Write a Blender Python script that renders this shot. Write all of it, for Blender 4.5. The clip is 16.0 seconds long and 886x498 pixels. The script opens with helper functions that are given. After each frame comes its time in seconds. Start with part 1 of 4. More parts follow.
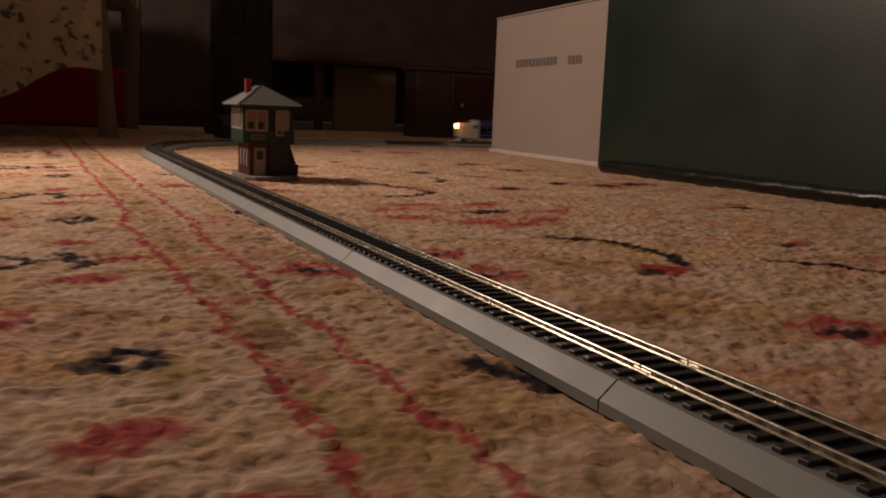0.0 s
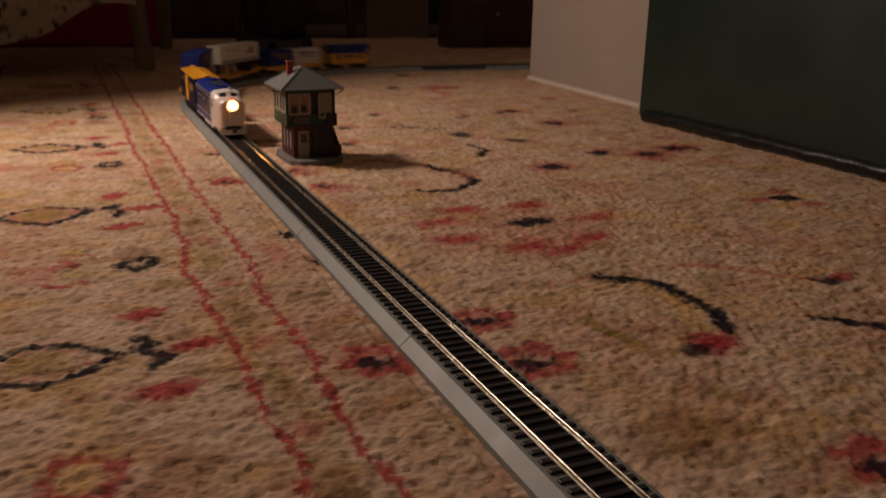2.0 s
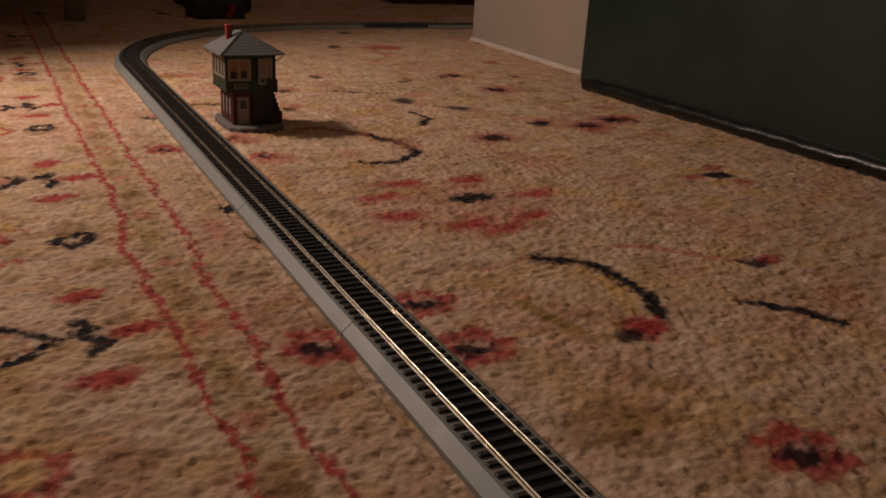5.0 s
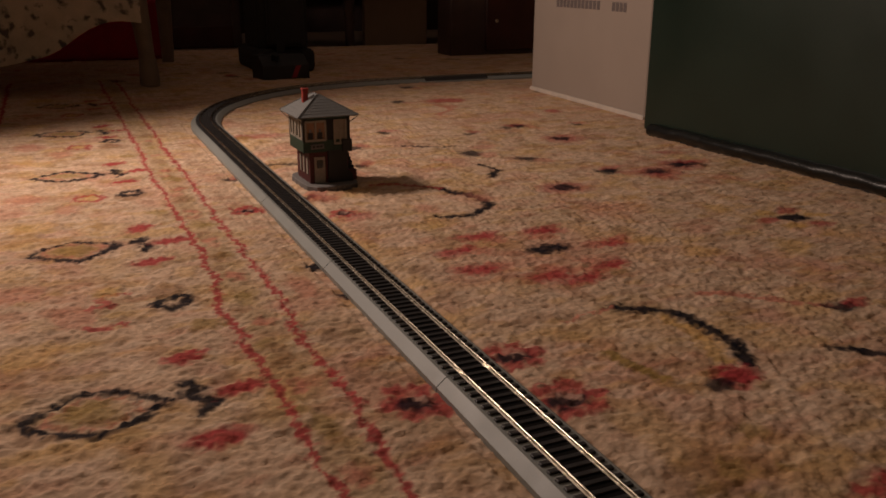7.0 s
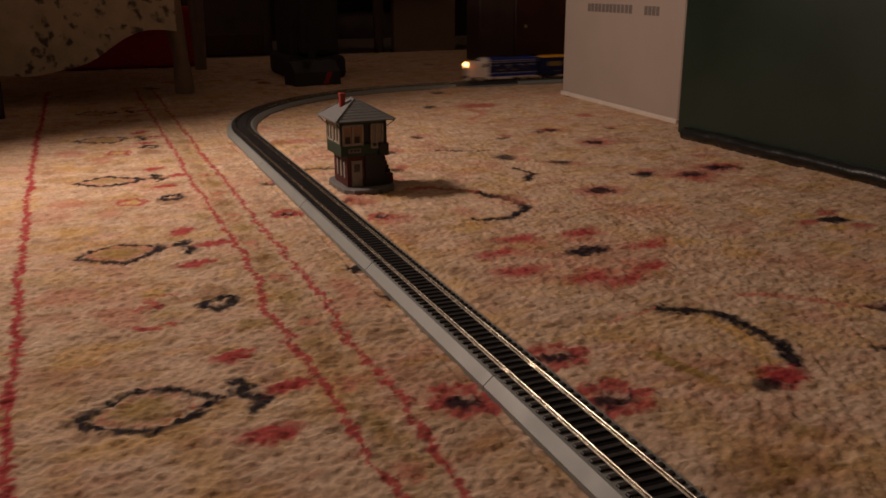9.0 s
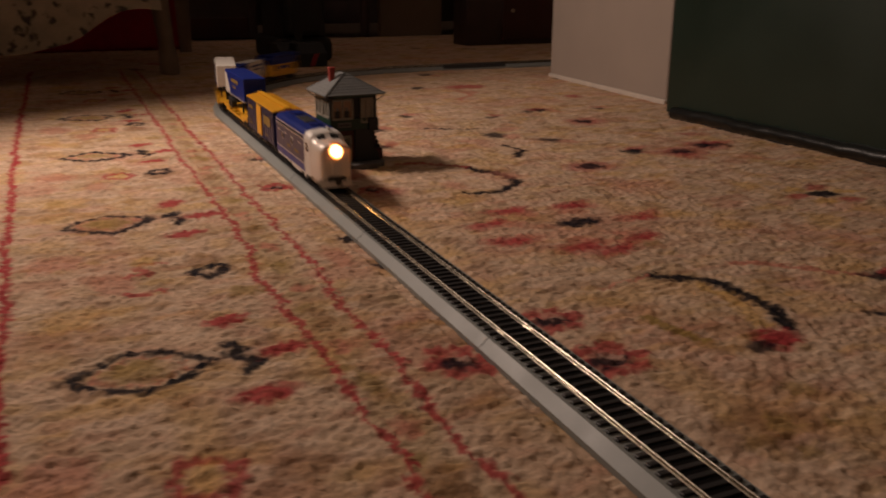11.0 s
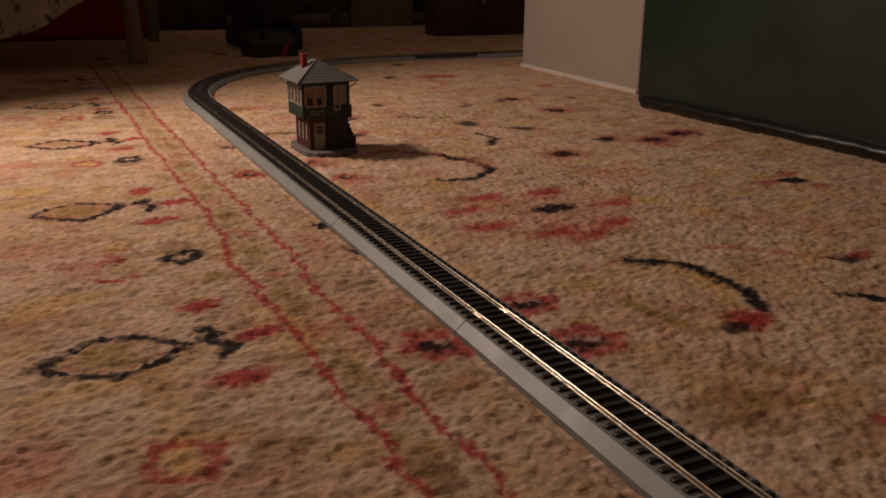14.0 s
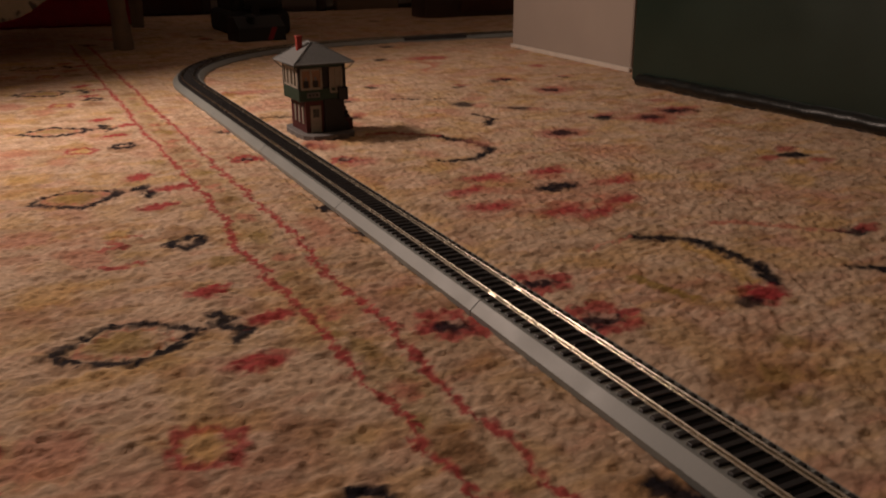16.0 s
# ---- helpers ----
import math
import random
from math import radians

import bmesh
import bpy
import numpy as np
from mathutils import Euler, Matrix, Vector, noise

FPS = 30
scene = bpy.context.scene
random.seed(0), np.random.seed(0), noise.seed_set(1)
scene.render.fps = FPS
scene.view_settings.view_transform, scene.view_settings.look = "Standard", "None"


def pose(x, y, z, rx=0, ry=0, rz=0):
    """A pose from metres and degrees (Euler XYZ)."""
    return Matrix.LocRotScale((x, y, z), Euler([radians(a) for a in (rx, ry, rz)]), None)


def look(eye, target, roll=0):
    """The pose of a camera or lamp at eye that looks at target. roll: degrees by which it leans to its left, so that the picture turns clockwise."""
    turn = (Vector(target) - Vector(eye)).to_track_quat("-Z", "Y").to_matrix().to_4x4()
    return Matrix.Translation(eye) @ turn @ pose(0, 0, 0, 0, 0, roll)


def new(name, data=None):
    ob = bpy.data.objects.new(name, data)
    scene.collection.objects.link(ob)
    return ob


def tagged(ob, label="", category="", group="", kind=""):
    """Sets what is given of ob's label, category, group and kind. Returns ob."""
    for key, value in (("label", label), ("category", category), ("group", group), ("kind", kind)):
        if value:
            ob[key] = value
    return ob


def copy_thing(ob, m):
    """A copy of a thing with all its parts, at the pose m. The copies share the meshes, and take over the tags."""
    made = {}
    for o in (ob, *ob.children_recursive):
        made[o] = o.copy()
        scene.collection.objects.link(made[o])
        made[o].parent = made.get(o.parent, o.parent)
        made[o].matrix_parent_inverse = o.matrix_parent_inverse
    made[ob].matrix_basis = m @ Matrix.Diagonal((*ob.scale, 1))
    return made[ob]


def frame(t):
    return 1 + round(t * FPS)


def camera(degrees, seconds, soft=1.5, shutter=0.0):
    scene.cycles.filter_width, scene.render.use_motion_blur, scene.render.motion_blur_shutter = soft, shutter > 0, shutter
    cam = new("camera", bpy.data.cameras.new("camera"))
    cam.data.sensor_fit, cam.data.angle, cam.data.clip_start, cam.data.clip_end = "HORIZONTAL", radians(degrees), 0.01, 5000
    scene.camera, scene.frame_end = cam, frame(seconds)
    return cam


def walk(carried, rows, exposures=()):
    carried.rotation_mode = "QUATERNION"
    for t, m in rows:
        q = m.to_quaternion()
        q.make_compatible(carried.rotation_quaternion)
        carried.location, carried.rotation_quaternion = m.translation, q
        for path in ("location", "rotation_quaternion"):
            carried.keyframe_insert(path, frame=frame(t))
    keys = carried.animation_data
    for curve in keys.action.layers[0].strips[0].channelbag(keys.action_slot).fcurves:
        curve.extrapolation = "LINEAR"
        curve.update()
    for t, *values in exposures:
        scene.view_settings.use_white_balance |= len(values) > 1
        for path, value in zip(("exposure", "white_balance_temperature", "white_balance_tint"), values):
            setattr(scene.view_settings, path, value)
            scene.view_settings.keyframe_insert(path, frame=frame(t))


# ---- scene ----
cam = camera(54.5, 16.0, soft=1.7, shutter=0.7)
PATH = [
    (0, (-0.168, -0.421, 0.081), (0.685, 1.36, -0.236), 2.2),
    (0.5, (-0.172, -0.429, 0.084), (0.646, 1.372, -0.213), 2.1),
    (1, (-0.168, -0.425, 0.086), (0.645, 1.365, -0.286), 1.4),
    (1.2, (-0.171, -0.419, 0.104), (0.662, 1.359, -0.279), 0.4),
    (1.5, (-0.172, -0.414, 0.144), (0.643, 1.366, -0.262), 1.0),
    (2, (-0.178, -0.407, 0.194), (0.586, 1.342, -0.403), 1.2),
    (2.5, (-0.175, -0.406, 0.208), (0.607, 1.313, -0.451), 1.7),
    (3, (-0.173, -0.414, 0.209), (0.655, 1.27, -0.483), 2.8),
    (3.5, (-0.176, -0.414, 0.212), (0.659, 1.262, -0.489), 3.5),
    (5.8, (-0.184, -0.402, 0.217), (0.712, 1.249, -0.472), 3.0),
    (6, (-0.189, -0.403, 0.222), (0.67, 1.288, -0.414), 2.3),
    (6.5, (-0.197, -0.407, 0.228), (0.598, 1.327, -0.373), 0.3),
    (7, (-0.202, -0.408, 0.225), (0.57, 1.336, -0.378), 0.3),
    (7.5, (-0.207, -0.406, 0.226), (0.559, 1.339, -0.384), -0.1),
    (8, (-0.213, -0.406, 0.223), (0.523, 1.35, -0.391), 0.1),
    (8.5, (-0.215, -0.407, 0.221), (0.501, 1.363, -0.373), 0.3),
    (8.7, (-0.215, -0.408, 0.223), (0.503, 1.364, -0.364), -0.2),
    (10.8, (-0.224, -0.409, 0.21), (0.498, 1.352, -0.404), -0.3),
    (11, (-0.222, -0.408, 0.206), (0.528, 1.343, -0.404), 0.1),
    (11.2, (-0.219, -0.408, 0.2), (0.564, 1.332, -0.399), 0.5),
    (11.5, (-0.22, -0.411, 0.2), (0.589, 1.312, -0.417), 0.5),
    (12, (-0.22, -0.411, 0.201), (0.604, 1.302, -0.42), 0.3),
    (12.5, (-0.22, -0.411, 0.201), (0.612, 1.299, -0.42), 0.5),
    (13, (-0.218, -0.409, 0.2), (0.627, 1.297, -0.413), 1.2),
    (13.5, (-0.223, -0.408, 0.201), (0.596, 1.311, -0.408), 1.5),
    (14, (-0.225, -0.407, 0.2), (0.584, 1.312, -0.425), 0.5),
    (14.5, (-0.224, -0.405, 0.201), (0.583, 1.312, -0.433), 0.4),
    (15, (-0.23, -0.407, 0.199), (0.571, 1.313, -0.435), 0.3),
    (15.5, (-0.232, -0.406, 0.201), (0.577, 1.313, -0.424), 0.6),
    (16, (-0.237, -0.397, 0.196), (0.595, 1.297, -0.464), -0.3),
]
EXPOSURES = [(0, 0.15), (1.2, 0.11), (1.8, 0.0), (2.5, -0.36), (3.0, -0.47), (3.3, -0.45), (3.7, -0.33), (5.0, -0.05), (7, 0.0), (10.8, -0.04), (11.5, -0.23), (12, -0.24), (12.6, -0.1), (13.2, -0.03), (16, 0.0)]
walk(cam, [(t, look(eye, target, roll)) for t, eye, target, roll in PATH], EXPOSURES)

# ---- light: one warm lamp beside the track, and the dim room ----
world = bpy.data.worlds.new("room_air")
world.use_nodes = True
world.node_tree.nodes["Background"].inputs[0].default_value = (1.0, 0.72, 0.48, 1)
world.node_tree.nodes["Background"].inputs[1].default_value = 0.02
scene.world = world
LAMP = Vector((-0.47, 0.87, 0.68))
lamp_data = bpy.data.lights.new("table_lamp_bulb", "POINT")
lamp_data.energy, lamp_data.color, lamp_data.shadow_soft_size = 24.2, (1.0, 0.757, 0.625), 0.07
new("table_lamp_bulb", lamp_data).location = LAMP


# ---- materials ----
def mat(name, color, rough=0.6, metal=0.0, var=0.15, scale=60.0, bump=0.1, fine=900.0, spec=0.5):
    m = bpy.data.materials.new(name)
    m.use_nodes = True
    nt = m.node_tree
    b = nt.nodes["Principled BSDF"]
    tc = nt.nodes.new("ShaderNodeTexCoord")
    n1 = nt.nodes.new("ShaderNodeTexNoise")
    n1.inputs["Scale"].default_value, n1.inputs["Detail"].default_value = scale, 5
    n2 = nt.nodes.new("ShaderNodeTexNoise")
    n2.inputs["Scale"].default_value, n2.inputs["Detail"].default_value = fine, 3
    nt.links.new(tc.outputs["Object"], n1.inputs["Vector"])
    nt.links.new(tc.outputs["Object"], n2.inputs["Vector"])
    ramp = nt.nodes.new("ShaderNodeValToRGB")
    lo = [max(0.0, c * (1 - var)) for c in color]
    hi = [min(1.0, c * (1 + var)) for c in color]
    ramp.color_ramp.elements[0].color, ramp.color_ramp.elements[1].color = (*lo, 1), (*hi, 1)
    ramp.color_ramp.elements[0].position, ramp.color_ramp.elements[1].position = 0.3, 0.7
    mix = nt.nodes.new("ShaderNodeMath")
    mix.operation = "MULTIPLY_ADD"
    mix.inputs[1].default_value, mix.inputs[2].default_value = 0.35, 0.0
    add = nt.nodes.new("ShaderNodeMath")
    add.operation = "MULTIPLY_ADD"
    add.inputs[1].default_value = 0.65
    nt.links.new(n2.outputs["Fac"], mix.inputs[0])
    nt.links.new(n1.outputs["Fac"], add.inputs[0])
    nt.links.new(mix.outputs[0], add.inputs[2])
    nt.links.new(add.outputs[0], ramp.inputs[0])
    nt.links.new(ramp.outputs[0], b.inputs["Base Color"])
    b.inputs["Metallic"].default_value = metal
    b.inputs["Specular IOR Level"].default_value = spec
    rr = nt.nodes.new("ShaderNodeMapRange")
    rr.inputs["To Min"].default_value, rr.inputs["To Max"].default_value = max(0.03, rough - 0.1), min(1, rough + 0.1)
    nt.links.new(n1.outputs["Fac"], rr.inputs["Value"])
    nt.links.new(rr.outputs["Result"], b.inputs["Roughness"])
    if bump:
        bp = nt.nodes.new("ShaderNodeBump")
        bp.inputs["Strength"].default_value, bp.inputs["Distance"].default_value = bump, 0.001
        nt.links.new(n2.outputs["Fac"], bp.inputs["Height"])
        nt.links.new(bp.outputs[0], b.inputs["Normal"])
    return m


def glow(name, color, strength):
    m = mat(name, color, 0.4, 0, 0.05)
    b = m.node_tree.nodes["Principled BSDF"]
    b.inputs["Emission Color"].default_value, b.inputs["Emission Strength"].default_value = (*color, 1), strength
    return m


def pile_material():
    m = mat("wool_pile", (0.4, 0.3, 0.2), 0.95, 0, 0.1, 120, 0.6, 700, 0.1)
    nt = m.node_tree
    b = nt.nodes["Principled BSDF"]
    old = b.inputs["Base Color"].links[0].from_socket
    at = nt.nodes.new("ShaderNodeAttribute")
    at.attribute_name = "dye"
    mul = nt.nodes.new("ShaderNodeMix")
    mul.data_type, mul.blend_type = "RGBA", "MULTIPLY"
    mul.inputs["Factor"].default_value = 1.0
    bw = nt.nodes.new("ShaderNodeHueSaturation")
    bw.inputs["Saturation"].default_value, bw.inputs["Value"].default_value = 0.25, 3.3
    nt.links.new(old, bw.inputs["Color"])
    nt.links.new(at.outputs["Color"], mul.inputs["A"])
    nt.links.new(bw.outputs[0], mul.inputs["B"])
    nt.links.new(mul.outputs["Result"], b.inputs["Base Color"])
    # tufts of a few millimetres: soft lumps, the shade in their gaps put into the colour
    tc = nt.nodes.new("ShaderNodeTexCoord")
    rows = nt.nodes.new("ShaderNodeVectorMath")      # the knots lie in rows along x
    rows.operation = "MULTIPLY"
    rows.inputs[1].default_value = (0.8, 1.0, 1.0)
    nt.links.new(tc.outputs["Object"], rows.inputs[0])
    lump = nt.nodes.new("ShaderNodeTexNoise")
    lump.inputs["Scale"].default_value, lump.inputs["Detail"].default_value, lump.inputs["Roughness"].default_value = 170.0, 3.0, 0.6
    vor = nt.nodes.new("ShaderNodeTexVoronoi")
    vor.feature = "SMOOTH_F1"
    vor.inputs["Scale"].default_value, vor.inputs["Smoothness"].default_value = 340.0, 0.5
    nt.links.new(rows.outputs[0], lump.inputs["Vector"])
    nt.links.new(rows.outputs[0], vor.inputs["Vector"])
    both = nt.nodes.new("ShaderNodeMath")
    both.operation = "SUBTRACT"
    nt.links.new(lump.outputs["Fac"], both.inputs[0])
    half = nt.nodes.new("ShaderNodeMath")
    half.operation = "MULTIPLY"
    half.inputs[1].default_value = 0.7
    nt.links.new(vor.outputs["Distance"], half.inputs[0])
    nt.links.new(half.outputs[0], both.inputs[1])
    gap = nt.nodes.new("ShaderNodeMapRange")
    gap.inputs["From Min"].default_value, gap.inputs["From Max"].default_value = -0.15, 0.45
    gap.inputs["To Min"].default_value, gap.inputs["To Max"].default_value = 0.84, 1.13
    nt.links.new(both.outputs[0], gap.inputs["Value"])
    dark = nt.nodes.new("ShaderNodeMix")
    dark.data_type, dark.blend_type = "RGBA", "MULTIPLY"
    dark.inputs["Factor"].default_value = 1.0
    nt.links.new(mul.outputs["Result"], dark.inputs["A"])
    nt.links.new(gap.outputs["Result"], dark.inputs["B"])
    nt.links.new(dark.outputs["Result"], b.inputs["Base Color"])
    knot = nt.nodes.new("ShaderNodeBump")
    knot.inputs["Strength"].default_value, knot.inputs["Distance"].default_value = 0.28, 0.0025
    nt.links.new(both.outputs[0], knot.inputs["Height"])
    nt.links.new(knot.outputs[0], b.inputs["Normal"])
    return m


WOOL = pile_material()
FRINGE = mat("cotton_fringe", (0.55, 0.48, 0.38), 0.9, 0, 0.2, 80)
GREY = mat("grey_plastic", (0.245, 0.262, 0.25), 0.48, 0, 0.06, 40, 0.05)
TIE = mat("black_plastic", (0.024, 0.022, 0.023), 0.5, 0, 0.3, 200, 0.1)
WEB = mat("matt_black_plastic", (0.006, 0.0055, 0.0055), 0.85, 0, 0.3, 200, 0.1, 900, 0.1)
NICKEL = mat("nickel_silver", (0.62, 0.57, 0.47), 0.25, 1.0, 0.08, 300, 0.0)
WHEEL = mat("dark_metal", (0.05, 0.05, 0.05), 0.4, 0.8, 0.2, 300)
BLUE = mat("blue_paint", (0.010, 0.024, 0.18), 0.36, 0, 0.14, 90, 0.04, 900, 0.3)
NAVYBLUE = mat("dark_navy", (0.006, 0.011, 0.06), 0.33, 0, 0.2, 90, 0.04, 900, 0.4)
YELLOW = mat("yellow_paint", (0.72, 0.36, 0.02), 0.38, 0, 0.1, 90, 0.04)
SILVER = mat("silver_paint", (0.72, 0.69, 0.64), 0.42, 0.25, 0.08, 90, 0.04)
WHITE = mat("white_plastic", (0.66, 0.62, 0.56), 0.42, 0, 0.05, 60, 0.03)
BLACK = mat("matt_black", (0.018, 0.018, 0.019), 0.6, 0, 0.3, 150, 0.1)
RUBBER = mat("black_rubber", (0.015, 0.014, 0.014), 0.75, 0, 0.3, 150)
PANE = mat("dark_window", (0.01, 0.012, 0.015), 0.12, 0, 0.1, 50, 0)
def shell_material(share):
    """Thin silver-painted plastic through which the bulb inside shows."""
    m = mat("thin_nose_plastic", (0.66, 0.62, 0.57), 0.42, 0.25, 0.08, 90, 0.03)
    nt = m.node_tree
    out, b = nt.nodes["Material Output"], nt.nodes["Principled BSDF"]
    tr = nt.nodes.new("ShaderNodeBsdfTranslucent")
    tr.inputs["Color"].default_value = (0.95, 0.5, 0.2, 1)
    mx = nt.nodes.new("ShaderNodeMixShader")
    mx.inputs[0].default_value = share
    nt.links.new(b.outputs[0], mx.inputs[1])
    nt.links.new(tr.outputs[0], mx.inputs[2])
    nt.links.new(mx.outputs[0], out.inputs["Surface"])
    return m


# The second, stronger shell imitates the bloom round the headlight.
THIN, HALO = shell_material(0.035), shell_material(0.6)
BULB = glow("bulb_glass", (1.0, 0.55, 0.2), 45.0)
LENS = glow("bulb_lens", (1.0, 0.5, 0.16), 14.0)
STRIPE = mat("stripe_silver", (0.6, 0.56, 0.5), 0.3, 0.5, 0.1, 200, 0.02)
PRINT = mat("printed_yellow", (0.22, 0.14, 0.025), 0.5, 0, 0.15, 200, 0)
PRINT_BLUE = mat("printed_blue", (0.03, 0.04, 0.16), 0.5, 0, 0.15, 200, 0)
INK = mat("grey_ink", (0.15, 0.125, 0.12), 0.8, 0, 0.4, 400, 0)
CARTON = mat("white_cardboard", (0.36, 0.3, 0.255), 0.75, 0, 0.05, 12, 0.15, 500)
CARTON_EDGE = mat("cardboard_edge", (0.62, 0.55, 0.48), 0.8, 0, 0.1, 60, 0.2)
GREEN = mat("dark_green_board", (0.011, 0.0245, 0.0165), 0.38, 0, 0.2, 7, 0.08, 300)
GREEN_RIM = mat("dark_green_rim", (0.0055, 0.0065, 0.006), 0.33, 0, 0.5, 30, 0.4, 200)
ROOFING = mat("grey_shingle", (0.145, 0.15, 0.148), 0.7, 0, 0.25, 500, 0.4, 1500)
BRICKRED = mat("brick_red_plastic", (0.085, 0.016, 0.015), 0.55, 0, 0.25, 300, 0.3, 1500)
DKGREEN = mat("green_trim", (0.01, 0.04, 0.025), 0.5, 0, 0.2, 200)
CREAM = mat("cream_trim", (0.3, 0.27, 0.22), 0.55, 0, 0.15, 300)
CHIMNEY = mat("red_chimney", (0.3, 0.035, 0.025), 0.6, 0, 0.2, 400, 0.3)
BASEGREY = mat("grey_base", (0.16, 0.15, 0.145), 0.7, 0, 0.3, 300, 0.4)
LITROOM = glow("lit_room", (0.22, 0.1, 0.045), 0.05)
CHAIRWOOD = mat("brown_wood", (0.22, 0.16, 0.11), 0.45, 0, 0.3, 20)
DARKWOOD = mat("dark_wood", (0.062, 0.036, 0.03), 0.4, 0, 0.4, 14)
REDBROWN = mat("red_brown_wood", (0.05, 0.013, 0.008), 0.4, 0, 0.4, 12)
WALLPAINT = mat("pale_bounce_wall", (0.74, 0.66, 0.57), 0.85, 0, 0.1, 6)
CEIL = mat("ceiling_paint", (0.84, 0.81, 0.77), 0.9, 0, 0.05, 6)
BOARDS = mat("floor_wood", (0.12, 0.075, 0.05), 0.45, 0, 0.3, 9)
REDCLOTH = mat("red_cloth", (0.42, 0.014, 0.035), 0.85, 0, 0.2, 40, 0.3)
BLACKBAG = mat("black_cloth", (0.022, 0.019, 0.019), 0.85, 0, 0.4, 30, 0.4)
REDSTRIPE = mat("red_plastic", (0.3, 0.012, 0.02), 0.4, 0, 0.1, 100)
BROWNBOX = mat("brown_cardboard", (0.26, 0.18, 0.12), 0.8, 0, 0.1, 15)


def floral_material():
    m = mat("floral_cloth", (0.48, 0.42, 0.32), 0.9, 0, 0.25, 30, 0.4, 600)
    nt = m.node_tree
    b = nt.nodes["Principled BSDF"]
    old = b.inputs["Base Color"].links[0].from_socket
    v = nt.nodes.new("ShaderNodeTexVoronoi")
    v.inputs["Scale"].default_value = 34
    tc = nt.nodes.new("ShaderNodeTexCoord")
    wn = nt.nodes.new("ShaderNodeTexNoise")
    wn.inputs["Scale"].default_value, wn.inputs["Detail"].default_value = 40, 4
    nt.links.new(tc.outputs["Object"], wn.inputs["Vector"])
    va = nt.nodes.new("ShaderNodeVectorMath")
    va.operation = "MULTIPLY_ADD"
    va.inputs[1].default_value = (0.05, 0.05, 0.05)
    nt.links.new(wn.outputs["Color"], va.inputs[0])
    nt.links.new(tc.outputs["Object"], va.inputs[2])
    nt.links.new(va.outputs[0], v.inputs["Vector"])
    r = nt.nodes.new("ShaderNodeValToRGB")
    r.color_ramp.elements[0].position, r.color_ramp.elements[1].position = 0.22, 0.4
    nt.links.new(v.outputs["Distance"], r.inputs[0])
    mx = nt.nodes.new("ShaderNodeMix")
    mx.data_type = "RGBA"
    mx.inputs["A"].default_value = (0.1, 0.09, 0.085, 1)
    nt.links.new(r.outputs[0], mx.inputs["Factor"])
    nt.links.new(old, mx.inputs["B"])
    nt.links.new(mx.outputs["Result"], b.inputs["Base Color"])
    return m


FLORAL = floral_material()


# ---- mesh helpers ----
def part(name, bm, material, parent=None, label="", smooth=False):
    me = bpy.data.meshes.new(name)
    bmesh.ops.recalc_face_normals(bm, faces=bm.faces)
    bm.to_mesh(me)
    bm.free()
    me.materials.append(material)
    if smooth:
        me.shade_smooth()
        me.set_sharp_from_angle(angle=0.9)
    ob = new(name, me)
    ob.parent = parent
    if label:
        ob["label"] = label
    return ob


def same_mesh(name, ob, parent, m):
    o = new(name, ob.data)
    o.parent = parent
    o.matrix_basis = m
    return o


def box(x0, x1, y0, y1, z0, z1, bevel=0.0, segments=1, bm=None):
    bm = bm or bmesh.new()
    v = bmesh.ops.create_cube(bm, size=1.0)["verts"]
    for q in v:
        q.co = Vector((x0 + (q.co.x + 0.5) * (x1 - x0), y0 + (q.co.y + 0.5) * (y1 - y0), z0 + (q.co.z + 0.5) * (z1 - z0)))
    if bevel:
        es = list({e for q in v for e in q.link_edges})
        bmesh.ops.bevel(bm, geom=es, offset=bevel, segments=segments, affect="EDGES", profile=0.5)
    return bm


def rod(a, b, r, n=12, r2=None, bm=None):
    bm = bm or bmesh.new()
    a, b = Vector(a), Vector(b)
    m = Matrix.Translation((a + b) / 2) @ (b - a).to_track_quat("Z", "Y").to_matrix().to_4x4()
    bmesh.ops.create_cone(bm, cap_ends=True, segments=n, radius1=r, radius2=r if r2 is None else r2, depth=(b - a).length, matrix=m)
    return bm


def loft(rings, closed=True, bm=None):
    """Skin between rings of points, with both ends filled."""
    bm = bm or bmesh.new()
    rows = [[bm.verts.new(p) for p in ring] for ring in rings]
    n = len(rows[0])
    for a, b in zip(rows, rows[1:]):
        for i in range(n if closed else n - 1):
            bm.faces.new((a[i], a[(i + 1) % n], b[(i + 1) % n], b[i]))
    if closed:
        bm.faces.new(rows[0][::-1])
        bm.faces.new(rows[-1])
    return bm


def thing(name, label, category, group="", m=None, kind=""):
    ob = new(name)
    ob.empty_display_size = 0.02
    tagged(ob, label, category, group, kind)
    if m is not None:
        ob.matrix_basis = m
    return ob


# ---- the loop of track ----
SEC = 0.2286
X0 = -0.0017
R = 0.5
YN, YF = 4 * SEC, -2 * SEC        # near straight from YN down to YF
XA, XB = X0 + R, X0 + R + 2 * SEC
ARC = math.pi * R / 2
S_NEAR, S_SIDE = 6 * SEC, 2 * SEC
LOOP = 2 * S_NEAR + 2 * S_SIDE + 4 * ARC


